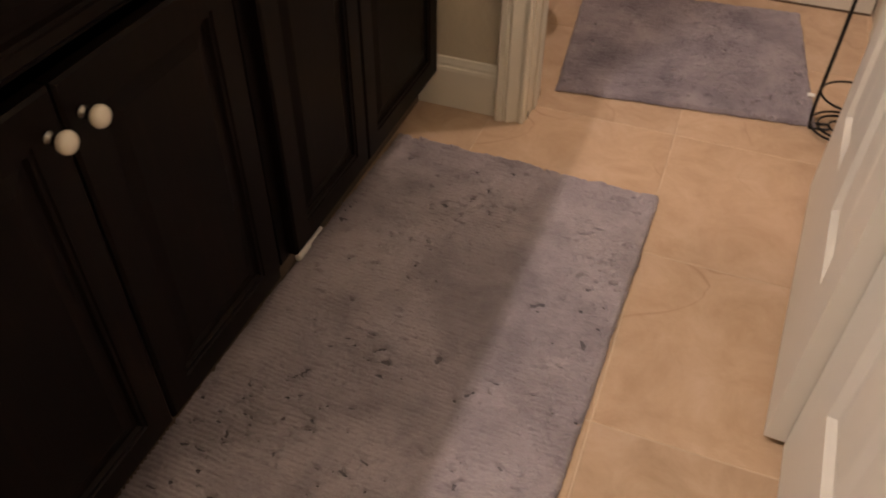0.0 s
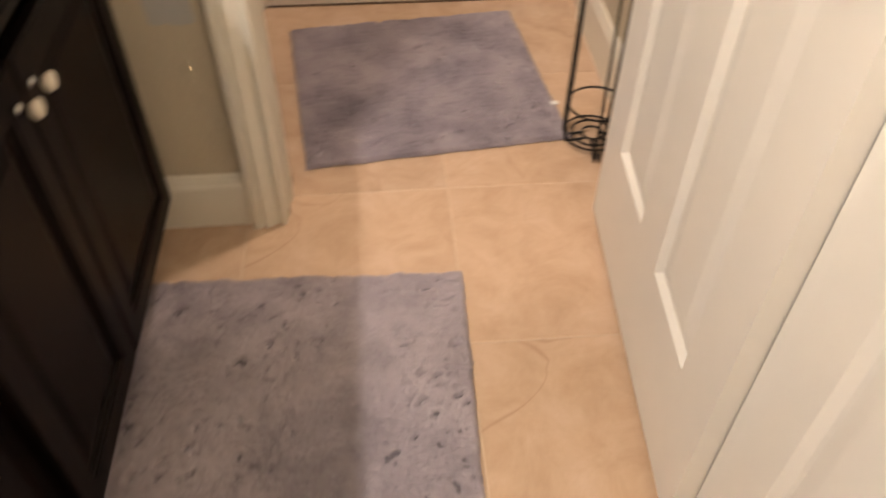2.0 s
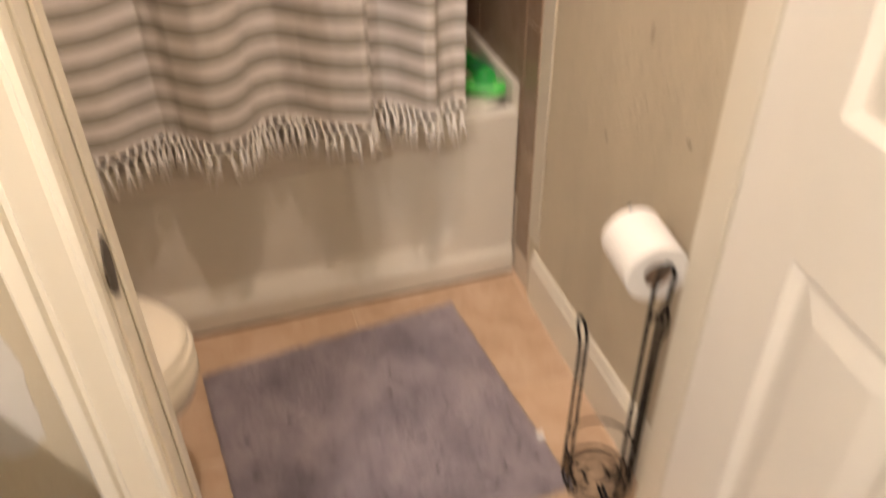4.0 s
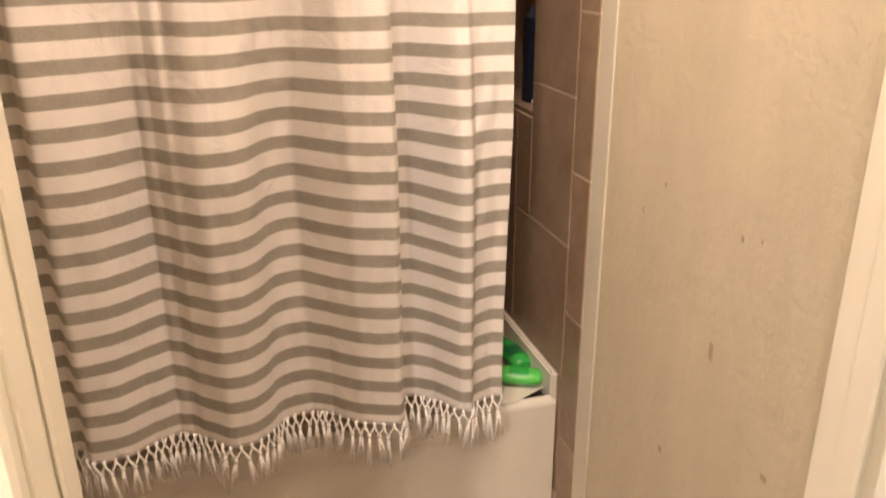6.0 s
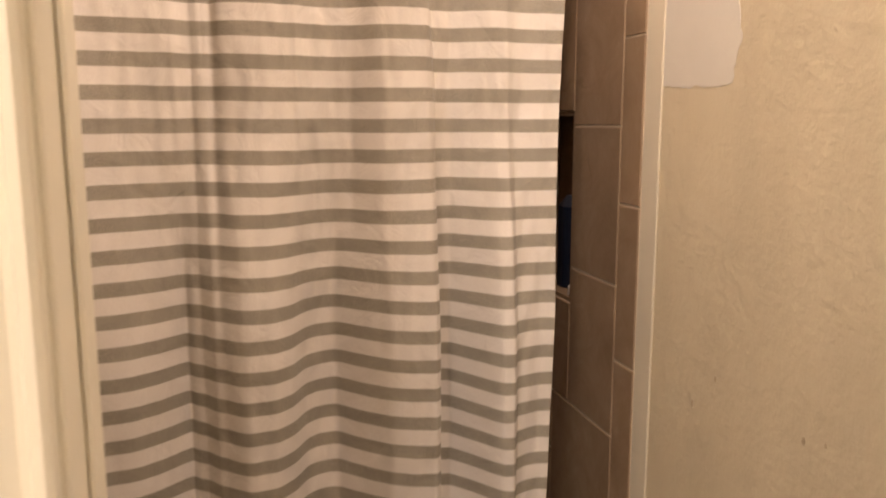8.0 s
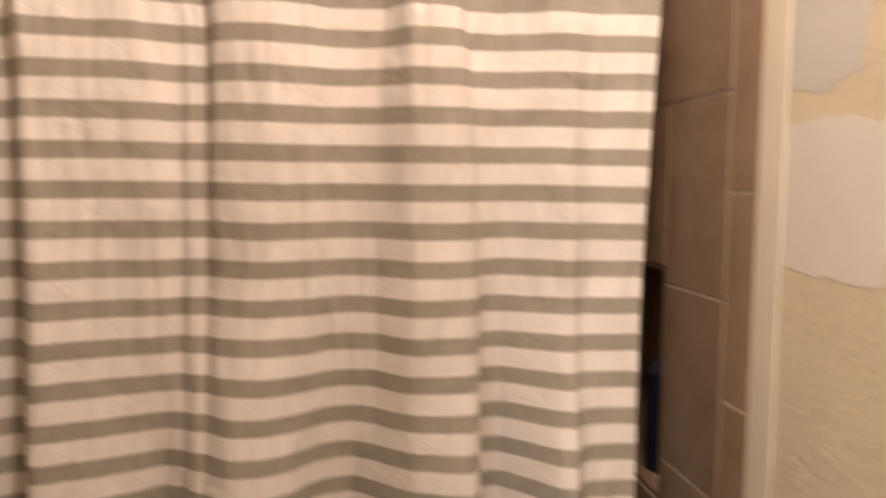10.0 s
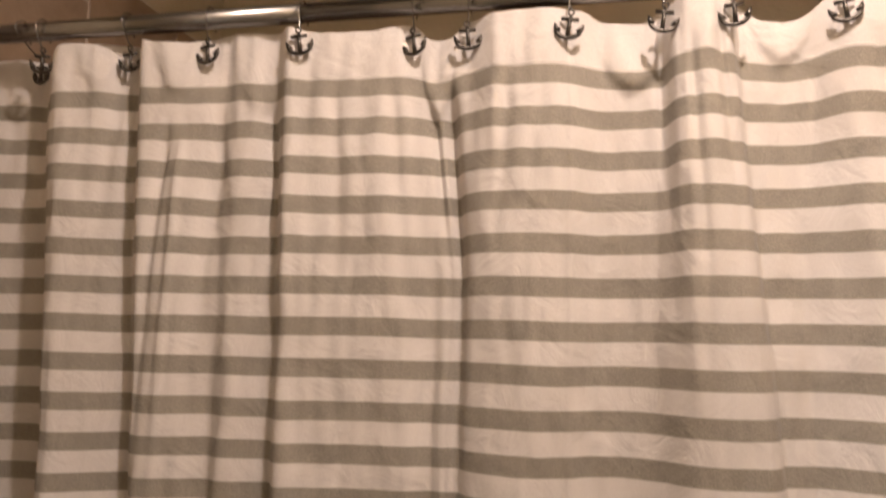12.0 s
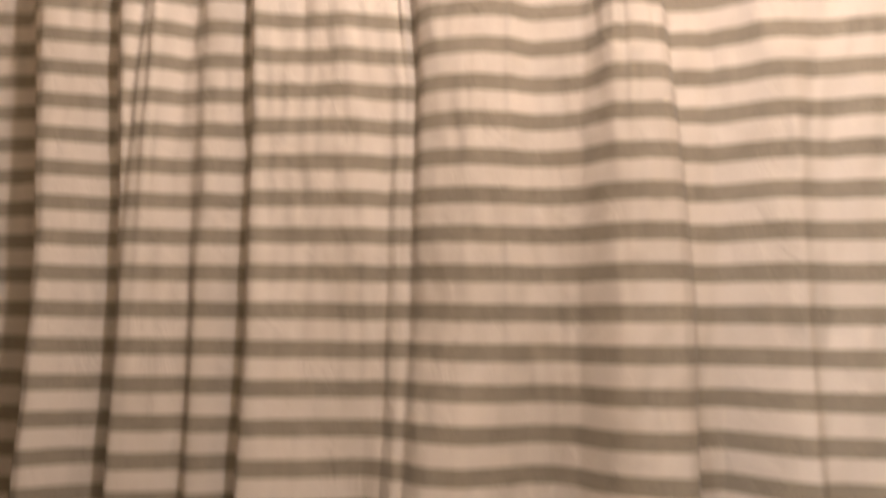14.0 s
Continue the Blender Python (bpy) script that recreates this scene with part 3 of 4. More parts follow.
bm = bmesh.new()
NX, NZ = 90, 44
grid = [[bm.verts.new((TX0 + (TX1 - TX0) * i / NX, apron_depth(TX0 + (TX1 - TX0) * i / NX, Z_RIM * k / NZ) - 0.012, Z_RIM * k / NZ)) for i in range(NX + 1)] for k in range(NZ + 1)]
for k in range(NZ):
    for i in range(NX):
        bm.faces.new((grid[k][i], grid[k][i + 1], grid[k + 1][i + 1], grid[k + 1][i]))
bmesh.ops.recalc_face_normals(bm, faces=bm.faces)
part("apron", bm, M_TUB, tub, smooth=True)


def oval(cx, cy, hw, hh, z, n=48, p=3.2):
    out = []
    for k in range(n):
        a = 2 * math.pi * (k + 0.5) / n
        c, s = math.cos(a), math.sin(a)
        q = (abs(c) ** p + abs(s) ** p) ** (-1 / p)
        out.append((cx + hw * q * c, cy + hh * q * s, z))
    return out


cx, cy = (TX0 + TX1) / 2, 0.395
HW, HD = (TX1 - TX0) / 2, 0.39
rings = [oval(cx, cy, HW, HD, Z_RIM, p=40), oval(cx, cy, HW - 0.10, HD - 0.075, Z_RIM, p=6), oval(cx, cy, HW - 0.112, HD - 0.087, Z_RIM - 0.012, p=5.5),
         oval(cx, cy, HW - 0.15, HD - 0.12, 0.30, p=5), oval(cx, cy, HW - 0.20, HD - 0.16, 0.15, p=4.5), oval(cx, cy, HW - 0.28, HD - 0.22, 0.12, p=4)]
bm = loft(rings, cap=False)
bm.faces.new([v for v in bm.verts][-48:])
bmesh.ops.recalc_face_normals(bm, faces=bm.faces)
for f in bm.faces:
    f.normal_flip() if f.normal.z < -0.5 else None
part("basin", bm, M_TUB, tub, smooth=True)
part("flange", boxed((TX1 - 0.012, TX1 + 0.004, 0.005, 0.78, Z_RIM - 0.02, 0.545), bevel=0.004, segments=2), M_TUB, tub)
part("flange", boxed((TX0 - 0.004, TX0 + 0.012, 0.005, 0.78, Z_RIM - 0.02, 0.545), bevel=0.004, segments=2), M_TUB, tub)
tagged(part("caulk_bead", tube([(TX0, Y_TUB - 0.012, 0.003), (TX1, Y_TUB - 0.012, 0.003)], 0.004, 6), M_TOE), "brown caulk bead along the tub's foot", "caulk", kind="structure")

# ---- toilet ----
toilet = tagged(empty("toilet", pose(-0.098, 2.54, 0)), "off-white porcelain toilet with its lid closed", "toilet")


def egg(cx, hw, hl, z, n=40):
    """An egg-shaped ring, blunt towards -x and round towards +x."""
    out = []
    for k in range(n):
        a = 2 * math.pi * k / n
        c, s = math.cos(a), math.sin(a)
        out.append((cx + hl * c, hw * s * (1 - 0.10 * c), z))
    return out


part("bowl", loft([egg(-0.36, 0.105, 0.225, 0.0), egg(-0.36, 0.105, 0.225, 0.03), egg(-0.35, 0.095, 0.200, 0.07), egg(-0.33, 0.095, 0.185, 0.14), egg(-0.29, 0.125, 0.215, 0.22),
                   egg(-0.255, 0.165, 0.240, 0.29), egg(-0.245, 0.180, 0.245, 0.335), egg(-0.245, 0.183, 0.245, 0.365), egg(-0.245, 0.172, 0.235, 0.375)]), M_PORCELAIN, toilet, smooth=True)
part("seat", loft([egg(-0.245, 0.176, 0.238, 0.377), egg(-0.245, 0.183, 0.246, 0.381), egg(-0.245, 0.183, 0.246, 0.390), egg(-0.245, 0.177, 0.240, 0.395)]), M_PORCELAIN, toilet, smooth=True)
part("lid", loft([egg(-0.250, 0.176, 0.238, 0.398), egg(-0.250, 0.182, 0.244, 0.402), egg(-0.250, 0.181, 0.243, 0.412), egg(-0.250, 0.168, 0.230, 0.419), egg(-0.250, 0.10, 0.15, 0.423)]), M_PORCELAIN, toilet, smooth=True)
part("pedestal", boxed((-0.58, -0.42, -0.10, 0.10, 0.0, 0.37), bevel=0.03, segments=3), M_PORCELAIN, toilet)
part("tank", boxed((-0.70, -0.50, -0.22, 0.22, 0.375, 0.72), bevel=0.025, segments=3), M_PORCELAIN, toilet)
part("tank_lid", boxed((-0.705, -0.488, -0.23, 0.23, 0.721, 0.755), bevel=0.010, segments=2), M_PORCELAIN, toilet)
part("flush_lever", boxed((-0.5, -0.482, -0.17, -0.15, 0.66, 0.68), (-0.492, -0.482, -0.15, -0.08, 0.663, 0.677), bevel=0.003), M_CHROME, toilet)


# ---- plant on the toilet tank ----
M_LEAF = plain("grey_green_leaf", (0.10, 0.13, 0.075), 0.5, vary=0.3, scale=18)
M_CANE = plain("plant_cane", (0.20, 0.15, 0.10), 0.8, vary=0.25, scale=40, bump=0.4)
M_POT = plain("white_glazed_pot", (0.70, 0.67, 0.60), 0.25, vary=0.05, coat=0.3)


def leaf_blade(root, heading, length, rise, droop, width):
    """A narrow blade that arches out from the cane, folded along its middle."""
    side = Vector((-math.sin(heading), math.cos(heading), 0))
    out = Vector((math.cos(heading), math.sin(heading), 0))
    rings = []
    for k in range(9):
        q = k / 8
        p = Vector(root) + out * length * q + Vector((0, 0, rise * q - droop * q * q))
        w = width * math.sin(math.pi * (0.12 + 0.88 * q) ** 0.8) + 0.0004
        rings.append([p - side * w, p - Vector((0, 0, 0.25 * w)), p + side * w, p + Vector((0, 0, 0.0008 - 0.25 * w))])
    return loft(rings)


plant = tagged(empty("potted_plant", pose(-0.700, 2.690, 0.7555)), "slender green potted plant with narrow arching leaves", "plant")
part("pot", lathe([(0.035, 0.0), (0.050, 0.004), (0.062, 0.10), (0.065, 0.105), (0.058, 0.105), (0.054, 0.085), (0.001, 0.085)], 24), M_POT, plant, smooth=True)
part("cane", tube([(0, 0, 0.08), (0.006, 0.004, 0.40), (0.0, 0.008, 0.75), (0.004, 0.006, 1.03)], [0.010, 0.009, 0.008, 0.006], 10), M_CANE, plant, smooth=True)
leaf_rng = random.Random(21)
for k in range(64):
    z = 0.62 + 0.40 * (k / 63)
    heading = k * 2.39996
    length = leaf_rng.uniform(0.17, 0.225)
    if math.cos(heading) < -0.3:
        length *= 0.45
    part("leaf", leaf_blade((0.002, 0.006, z), heading, length, leaf_rng.uniform(0.03, 0.09), leaf_rng.uniform(0.05, 0.11), leaf_rng.uniform(0.005, 0.008)), M_LEAF, plant)


# ---- rugs ----
def rug(name, m, w, h, material, label, seed, worn):
    """A bath rug: a backing, and a dense pile in fine rows with brushed patches and small splits where the backing bends."""
    thing = tagged(empty(name, m), label, "rug")
    part("backing", boxed((-w / 2 + 0.006, w / 2 - 0.006, -h / 2 + 0.006, h / 2 - 0.006, 0.0005, 0.006), bevel=0.002), M_RUGBACK, thing)
    nx, ny = int(w / 0.0026), int(h / 0.0026)
    xs, ys = np.linspace(-w / 2 - 0.002, w / 2 + 0.002, nx), np.linspace(-h / 2 - 0.002, h / 2 + 0.002, ny)
    rng = np.random.default_rng(seed)
    wild = rng.normal(0, 1, (ny, nx))
    V = np.zeros((ny, nx, 3))
    for r, b in enumerate(ys):
        for c, a in enumerate(xs):
            broad = noise.noise(Vector((a * 5, b * 5, seed)))
            wave = (b + 0.0024 * noise.noise(Vector((a * 18, b * 18, seed + 3)))) / 0.0092
            ridge = 1 - 2 * abs(math.sin(math.pi * wave)) ** 0.7
            along = noise.noise(Vector((a * 130, round(wave) * 7.3, seed + 4)))
            rows = min(1, max(0.25, 0.52 + 1.6 * noise.noise(Vector((a * 4.5, b * 4.5, seed + 20)))))
            z = 0.0145 + 0.0022 * broad + rows * (0.0064 * ridge + 0.0026 * along) + 0.0016 * noise.noise(Vector((a * 55, b * 70, seed + 6))) + 0.0013 * noise.noise(Vector((a * 120, b * 150, seed + 7))) + 0.0004 * wild[r, c]
            patch = noise.noise(Vector((a * 6.5, b * 5.5, seed + 11))) + 0.6 * noise.noise(Vector((a * 15, b * 13, seed + 12))) + worn - 0.12
            if patch > 0:
                # short dents where the tufts part, mostly across the rug
                bend = noise.noise(Vector((a * 30, b * 30, seed + 16)))
                dent = noise.noise(Vector((a * 40 + 0.5 * bend, b * 85 + 1.3 * bend, seed + 15))) + 0.45 * noise.noise(Vector((a * 110, b * 170, seed + 18))) - 0.34
                if dent > 0:
                    z -= 0.0140 * min(1, patch * 3.5) * min(1, dent * 4.5)
            edge = min(w / 2 + 0.002 - abs(a), h / 2 + 0.002 - abs(b))
            if edge < 0.010:
                z = 0.003 + (z - 0.003) * math.sqrt(max(0, 1 - (1 - edge / 0.010) ** 2))
            hem_x, hem_y = 0.003 * noise.noise(Vector((a * 3, b * 14, seed + 30))), 0.004 * noise.noise(Vector((a * 14, b * 3, seed + 31)))
            V[r, c] = (a + hem_x + 0.0007 * wild[r, (c * 7) % nx] * (edge < 0.006), b + hem_y + 0.0010 * wild[(r * 5) % ny, c] * (edge < 0.006), z)
    q = np.arange(nx * ny).reshape(ny, nx)
    quads = np.stack([q[:-1, :-1], q[:-1, 1:], q[1:, 1:], q[1:, :-1]], -1).reshape(-1, 4)
    me = bpy.data.meshes.new("tufted_top")
    me.from_pydata(V.reshape(-1, 3).tolist(), [], quads.tolist())
    me.shade_smooth()
    me.materials.append(material)
    pile = new("tufted_top", me)
    pile.parent = thing
    return thing


rug("bath_runner", pose(-0.078, 1.148, 0, 0, 0, -1.7), 0.615, 1.50, M_RUG, "long grey chenille bath runner lying before the vanity", 3, 0.27)
mat = rug("bath_mat", pose(0.211, 2.573, 0, 0, 0, 6.2), 0.630, 0.60, M_MAT, "lilac-grey chenille bath mat on the tile floor", 8, 0.50)
part("care_label", boxed((0.304, 0.322, -0.178, -0.164, 0.014, 0.0160)), M_LABEL, mat, "small white care label")


# ---- toilet paper stand ----
WIRE = 0.0032
stand = tagged(empty("toilet_paper_stand", pose(0.610, 2.312, 0)), "black wire toilet paper stand with spare-roll cage", "toilet paper stand")
R = 0.068


def circle(r, z, n=32):
    return [(r * math.cos(2 * math.pi * k / n), r * math.sin(2 * math.pi * k / n), z) for k in range(n)]


for r in (0.025, 0.050, R):
    part("base_ring", tube(circle(r, 0.0135), 0.0028, 6, True), M_BLACKWIRE, stand)
part("cage_ring", tube(circle(R, 0.098), 0.0028, 6, True), M_BLACKWIRE, stand)


def cage_loop(angle, top):
    c, s = math.cos(angle), math.sin(angle)
    out = Vector((c, s, 0))
    side = Vector((-s, c, 0))
    a = [out * 0.02 + side * 0.012 + Vector((0, 0, 0.008)), out * (R - 0.02) + side * 0.012 + Vector((0, 0, 0.004)), out * R + side * 0.012 + Vector((0, 0, 0.018)),
         out * R + side * 0.012 + Vector((0, 0, top * 0.5)), out * R + side * 0.011 + Vector((0, 0, top - 0.075)), out * (R + 0.004) + side * 0.019 + Vector((0, 0, top - 0.035)),
         out * (R + 0.006) + side * 0.013 + Vector((0, 0, top - 0.006)), out * (R + 0.006) + Vector((0, 0, top))]
    b = [p - 2 * side * p.dot(side) for p in a[:-1]][::-1]
    return tube(bezier(a + b, 6), WIRE, 6)


for angle in (178, -12):
    part("cage_loop", cage_loop(radians(angle), 0.455), M_BLACKWIRE, stand)
# the tall stem, a narrow loop of wire that carries the roll
stem = [(-0.004, -0.02, 0.008), (-0.005, -0.075, 0.004), (-0.006, -0.098, 0.020), (-0.010, -0.103, 0.30), (-0.013, -0.105, 0.56), (-0.014, -0.108, 0.600), (-0.008, -0.106, 0.628),
        (0.006, -0.106, 0.636), (0.014, -0.108, 0.615), (0.013, -0.105, 0.56), (0.010, -0.103, 0.30), (0.006, -0.098, 0.020), (0.005, -0.075, 0.004), (0.004, -0.02, 0.008)]
turn = Matrix.Rotation(radians(-6), 4, "Z")
stem_wire = part("stem", tube(bezier([turn @ Vector(p) for p in stem], 6), WIRE, 6), M_BLACKWIRE, stand)
part("stem_tie", tube(bezier([turn @ Vector(p) for p in [(-0.013, -0.104, 0.520), (-0.008, -0.106, 0.537), (0.0, -0.106, 0.542), (0.008, -0.106, 0.537), (0.013, -0.104, 0.520)]], 6), WIRE, 6), M_BLACKWIRE, stand)
part("roll_arm", tube([turn @ Vector(p) for p in [(0.004, -0.106, 0.635), (0.0, -0.03, 0.632), (0.0, 0.03, 0.634), (0.0, 0.04, 0.644)]], WIRE, 6), M_BLACKWIRE, stand)
roll = tagged(empty("toilet_roll", pose(0.597, 2.266, 0.616, 90, 0, -6)), "white toilet paper roll on the wire stand", "toilet paper")
outer = [(0.0215, -0.052), (0.048, -0.052), (0.050, -0.050), (0.050, 0.050), (0.048, 0.052), (0.0215, 0.052)]
bm = lathe(outer, 36)
for f in [f for f in bm.faces if len(f.verts) > 4]:
    bm.faces.remove(f)
part("paper", bm, M_PAPER, roll, smooth=False)
bm = lathe([(0.0214, -0.0525), (0.0214, 0.0525)], 28)
for f in [f for f in bm.faces if len(f.verts) > 4]:
    bm.faces.remove(f)
part("core", bm, M_CARD, roll, "brown cardboard core", True)


# ---- shower curtain ----
ROD_Y, ROD_Z = 2.968, 2.166
rod = tagged(empty("curtain_rod", pose(0, ROD_Y, ROD_Z)), "brushed steel tension rod over the bathtub", "curtain rod")
part("tube", tube([(X_TUB_W + 0.012, 0, 0), (-0.25, 0, 0)], 0.0132, 20), M_CHROME, rod, smooth=True)
part("tube", tube([(-0.25, 0, 0), (X_EAST - 0.012, 0, 0)], 0.0125, 20), M_CHROME, rod, smooth=True)
part("end_cap", lathe([(0.024, 0.0), (0.024, 0.006), (0.017, 0.018), (0.016, 0.03)], 20, pose(X_TUB_W + 0.010, 0, 0, 0, 90, 0)), M_CHROME, rod)
part("end_cap", lathe([(0.024, 0.0), (0.024, 0.006), (0.017, 0.018), (0.016, 0.03)], 20, pose(X_EAST - 0.010, 0, 0, 0, -90, 0)), M_CHROME, rod)

HOOKS = [-0.775, -0.666, -0.632, -0.501, -0.379, -0.244, -0.099, -0.028, 0.096, 0.204, 0.281, 0.398, 0.528]
# the folds, knot by knot along the cloth: x and depth below the header, x and depth low down (towards the tub is +)
FOLDS = [(-0.800, 0.060, -0.800, 0.020), (-0.700, 0.062, -0.740, 0.048), (-0.650, 0.072, -0.592, 0.056), (-0.604, 0.016, -0.552, -0.032), (-0.585, 0.008, -0.535, -0.036),
         (-0.530, 0.020, -0.490, 0.016), (-0.484, 0.040, -0.450, 0.042), (-0.458, 0.002, -0.426, -0.018), (-0.397, 0.014, -0.370, 0.002), (-0.352, 0.028, -0.338, 0.024),
         (-0.322, 0.018, -0.318, -0.004), (-0.276, 0.030, -0.258, 0.030), (-0.252, -0.002, -0.237, -0.042), (-0.223, 0.012, -0.175, -0.034), (-0.177, 0.016, -0.134, -0.004),
         (-0.118, 0.020, -0.090, 0.041), (-0.092, 0.030, -0.078, 0.024), (-0.066, 0.038, -0.064, 0.014), (-0.046, 0.030, -0.052, -0.006), (-0.024, 0.024, -0.043, -0.020),
         (0.008, 0.004, 0.002, -0.060), (0.056, -0.004, 0.047, -0.055), (0.092, 0.006, 0.078, -0.025), (0.104, 0.014, 0.102, 0.023), (0.135, 0.030, 0.126, 0.041),
         (0.182, 0.034, 0.158, 0.047), (0.206, 0.028, 0.191, 0.007), (0.217, 0.006, 0.215, -0.020), (0.230, -0.014, 0.241, -0.044), (0.255, -0.016, 0.280, -0.060),
         (0.272, -0.010, 0.316, -0.069), (0.284, 0.002, 0.328, -0.052), (0.292, 0.026, 0.336, 0.038), (0.318, 0.029, 0.352, 0.049), (0.341, 0.033, 0.369, 0.046),
         (0.375, 0.020, 0.406, -0.012), (0.405, 0.001, 0.440, -0.063), (0.445, -0.003, 0.460, -0.066), (0.472, 0.006, 0.472, -0.038), (0.500, 0.010, 0.487, -0.030),
         (0.530, 0.002, 0.515, -0.021), (0.562, 0.000, 0.538, -0.027)]
STEPS = 16
NU, NV = STEPS * (len(FOLDS) - 1), 210


def rounded(values):
    """A line through the knots, with its corners rounded off."""
    u = np.arange(NU + 1) / STEPS
    line = np.interp(u, np.arange(len(values)), values)
    weights = np.exp(-np.linspace(-1.8, 1.8, 15) ** 2)
    long = np.r_[np.full(7, line[0]), line, np.full(7, line[-1])]
    return np.convolve(long, weights / weights.sum(), "valid")


XT, YT, XL, YL = (rounded([f[k] for f in FOLDS]) for k in range(4))
XT, XL = (np.maximum(np.where(a < 0, a * 1.025, a) - 0.002, X_TUB_W + 0.008) for a in (XT, XL))
RUN = np.r_[0, np.cumsum(np.hypot(np.diff((XT + XL) / 2), np.diff((YT + YL) / 2)))]
Z_TOP, Z_HEM = 2.146, 0.560
hook_x = np.array(HOOKS)
# creases that hang from the header: x at the top, drift per metre, half width, depth (+ away from the room), where they start and how long they run
PLEATS = [(-0.062, 0.085, 0.010, 0.026, 0.06, 0.75), (-0.090, 0.130, 0.006, 0.010, 0.08, 0.40), (-0.425, -0.06, 0.007, 0.010, 0.10, 0.55), (-0.405, -0.03, 0.006, -0.007, 0.12, 0.45),
          (-0.300, 0.10, 0.010, 0.010, 0.08, 0.22), (-0.345, -0.10, 0.012, 0.010, 0.10, 0.30), (-0.520, -0.05, 0.010, 0.008, 0.02, 0.25), (-0.205, 0.06, 0.009, 0.007, 0.05, 0.25),
          (-0.135, 0.10, 0.010, 0.007, 0.05, 0.25), (0.030, -0.06, 0.010, 0.007, 0.05, 0.25), (0.100, 0.00, 0.007, -0.004, 0.05, 0.85), (0.075, -0.12, 0.010, 0.006, 0.06, 0.20),
          (0.200, 0.05, 0.008, 0.010, 0.02, 0.30), (0.215, 0.02, 0.006, -0.008, 0.00, 0.30), (0.232, 0.05, 0.006, 0.007, 0.04, 0.30), (0.262, 0.08, 0.006, 0.008, 0.00, 0.26),
          (0.385, -0.10, 0.010, 0.008, 0.03, 0.22), (0.425, 0.10, 0.012, 0.008, 0.04, 0.25)]
# small pouches of slack between the hooks: x, the run at which they turn under, half width, depth
SLACK = [(0.170, 0.078, 0.036, 0.012), (-0.070, 0.100, 0.016, 0.011), (0.338, 0.052, 0.030, 0.010), (-0.300, 0.088, 0.036, 0.007), (-0.420, 0.060, 0.028, 0.006), (-0.545, 0.050, 0.030, 0.006)]
# where the top edge stands up or droops: x, half width, rise
EDGE = [(-0.425, 0.050, -0.009), (-0.187, 0.060, -0.008), (-0.066, 0.026, -0.020), (0.160, 0.036, -0.013), (0.247, 0.020, 0.009), (0.338, 0.040, -0.023), (0.470, 0.045, -0.010), (-0.640, 0.030, -0.012)]


def cloth_point(c, v):
    """c counts the columns along the cloth, v is the run of cloth below the top edge."""
    q = min(1, max(0, (v - 0.05) / 0.60))
    sx = 0.5 * q + 0.5 * q * q * (3 - 2 * q)
    i = min(int(c), NU - 1)
    g = c - i
    xt, yt, xl, yl = (a[i] + (a[i + 1] - a[i]) * g for a in (XT, YT, XL, YL))
    # the bunched end opens its folds early, the drawn end hangs flat until low down
    bunched = 1 / (1 + math.exp((xt + 0.262) / 0.012))
    q = min(1, max(0, (v - 0.62 + 0.52 * bunched) / (0.50 + 0.46 * bunched)))
    sy = q * q * (3 - 2 * q)
    x, y = xt + (xl - xt) * sx, yt + (yl - yt) * sy
    # the free edge hangs in a little towards the hem
    x += 0.022 * min(1, max(0, (xt - 0.49) / 0.06)) * (1 - min(1, max(0, (v - 0.6) / 0.8)))
    z = Z_TOP - v
    # the hem hangs a little in front of the tub
    low = min(1, max(0, (v - 1.2) / 0.35))
    y -= max(0, y) * 0.5 * low
    for x0, drift, w, depth, start, length in PLEATS:
        d = (x - x0 - drift * min(v, 0.32)) / w
        if abs(d) < 2.6 and v > start:
            r = min(1, (v - start) / 0.06)
            y += depth * r * math.exp(-d * d) * math.exp(-((v - start) / length) ** 2)
    for x0, v0, w, depth in SLACK:
        d = (x - x0) / w
        if abs(d) < 1.6 and v < v0 + 0.06:
            sag = v0 - 0.035 * d * d
            f = math.exp(-((v - sag) / 0.055) ** 2) if v < sag else math.exp(-((v - sag) / 0.016) ** 2)
            y -= depth * f * math.exp(-d * d * 1.3)
            z -= 0.4 * depth * f * math.exp(-d * d * 1.3)
    near = np.min(np.abs(hook_x - x))
    y += 0.0050 * noise.noise(Vector((x * 24, v * 6, 1.3))) * (1 - 0.5 * sy)
    y += 0.0028 * noise.noise(Vector((x * 60, v * 16, 7.7))) * (1 - 0.6 * sy)
    y += 0.0022 * noise.noise(Vector((x * 34 + v * 12, v * 9, 5.5)))
    y += 0.0050 * math.exp(-(near / 0.014) ** 2) * math.exp(-v / 0.14)
    for x0, w, rise in EDGE:
        z += rise * math.exp(-((x - x0) / w) ** 4) * math.exp(-v / 0.05)
    z += 0.0025 * noise.noise(Vector((x * 7, v * 3, 8.0)))
    return (x, y, z)


def column(x):
    """The column of cloth that hangs at x under the header."""
    return float(np.interp(x, XT, np.arange(NU + 1)))


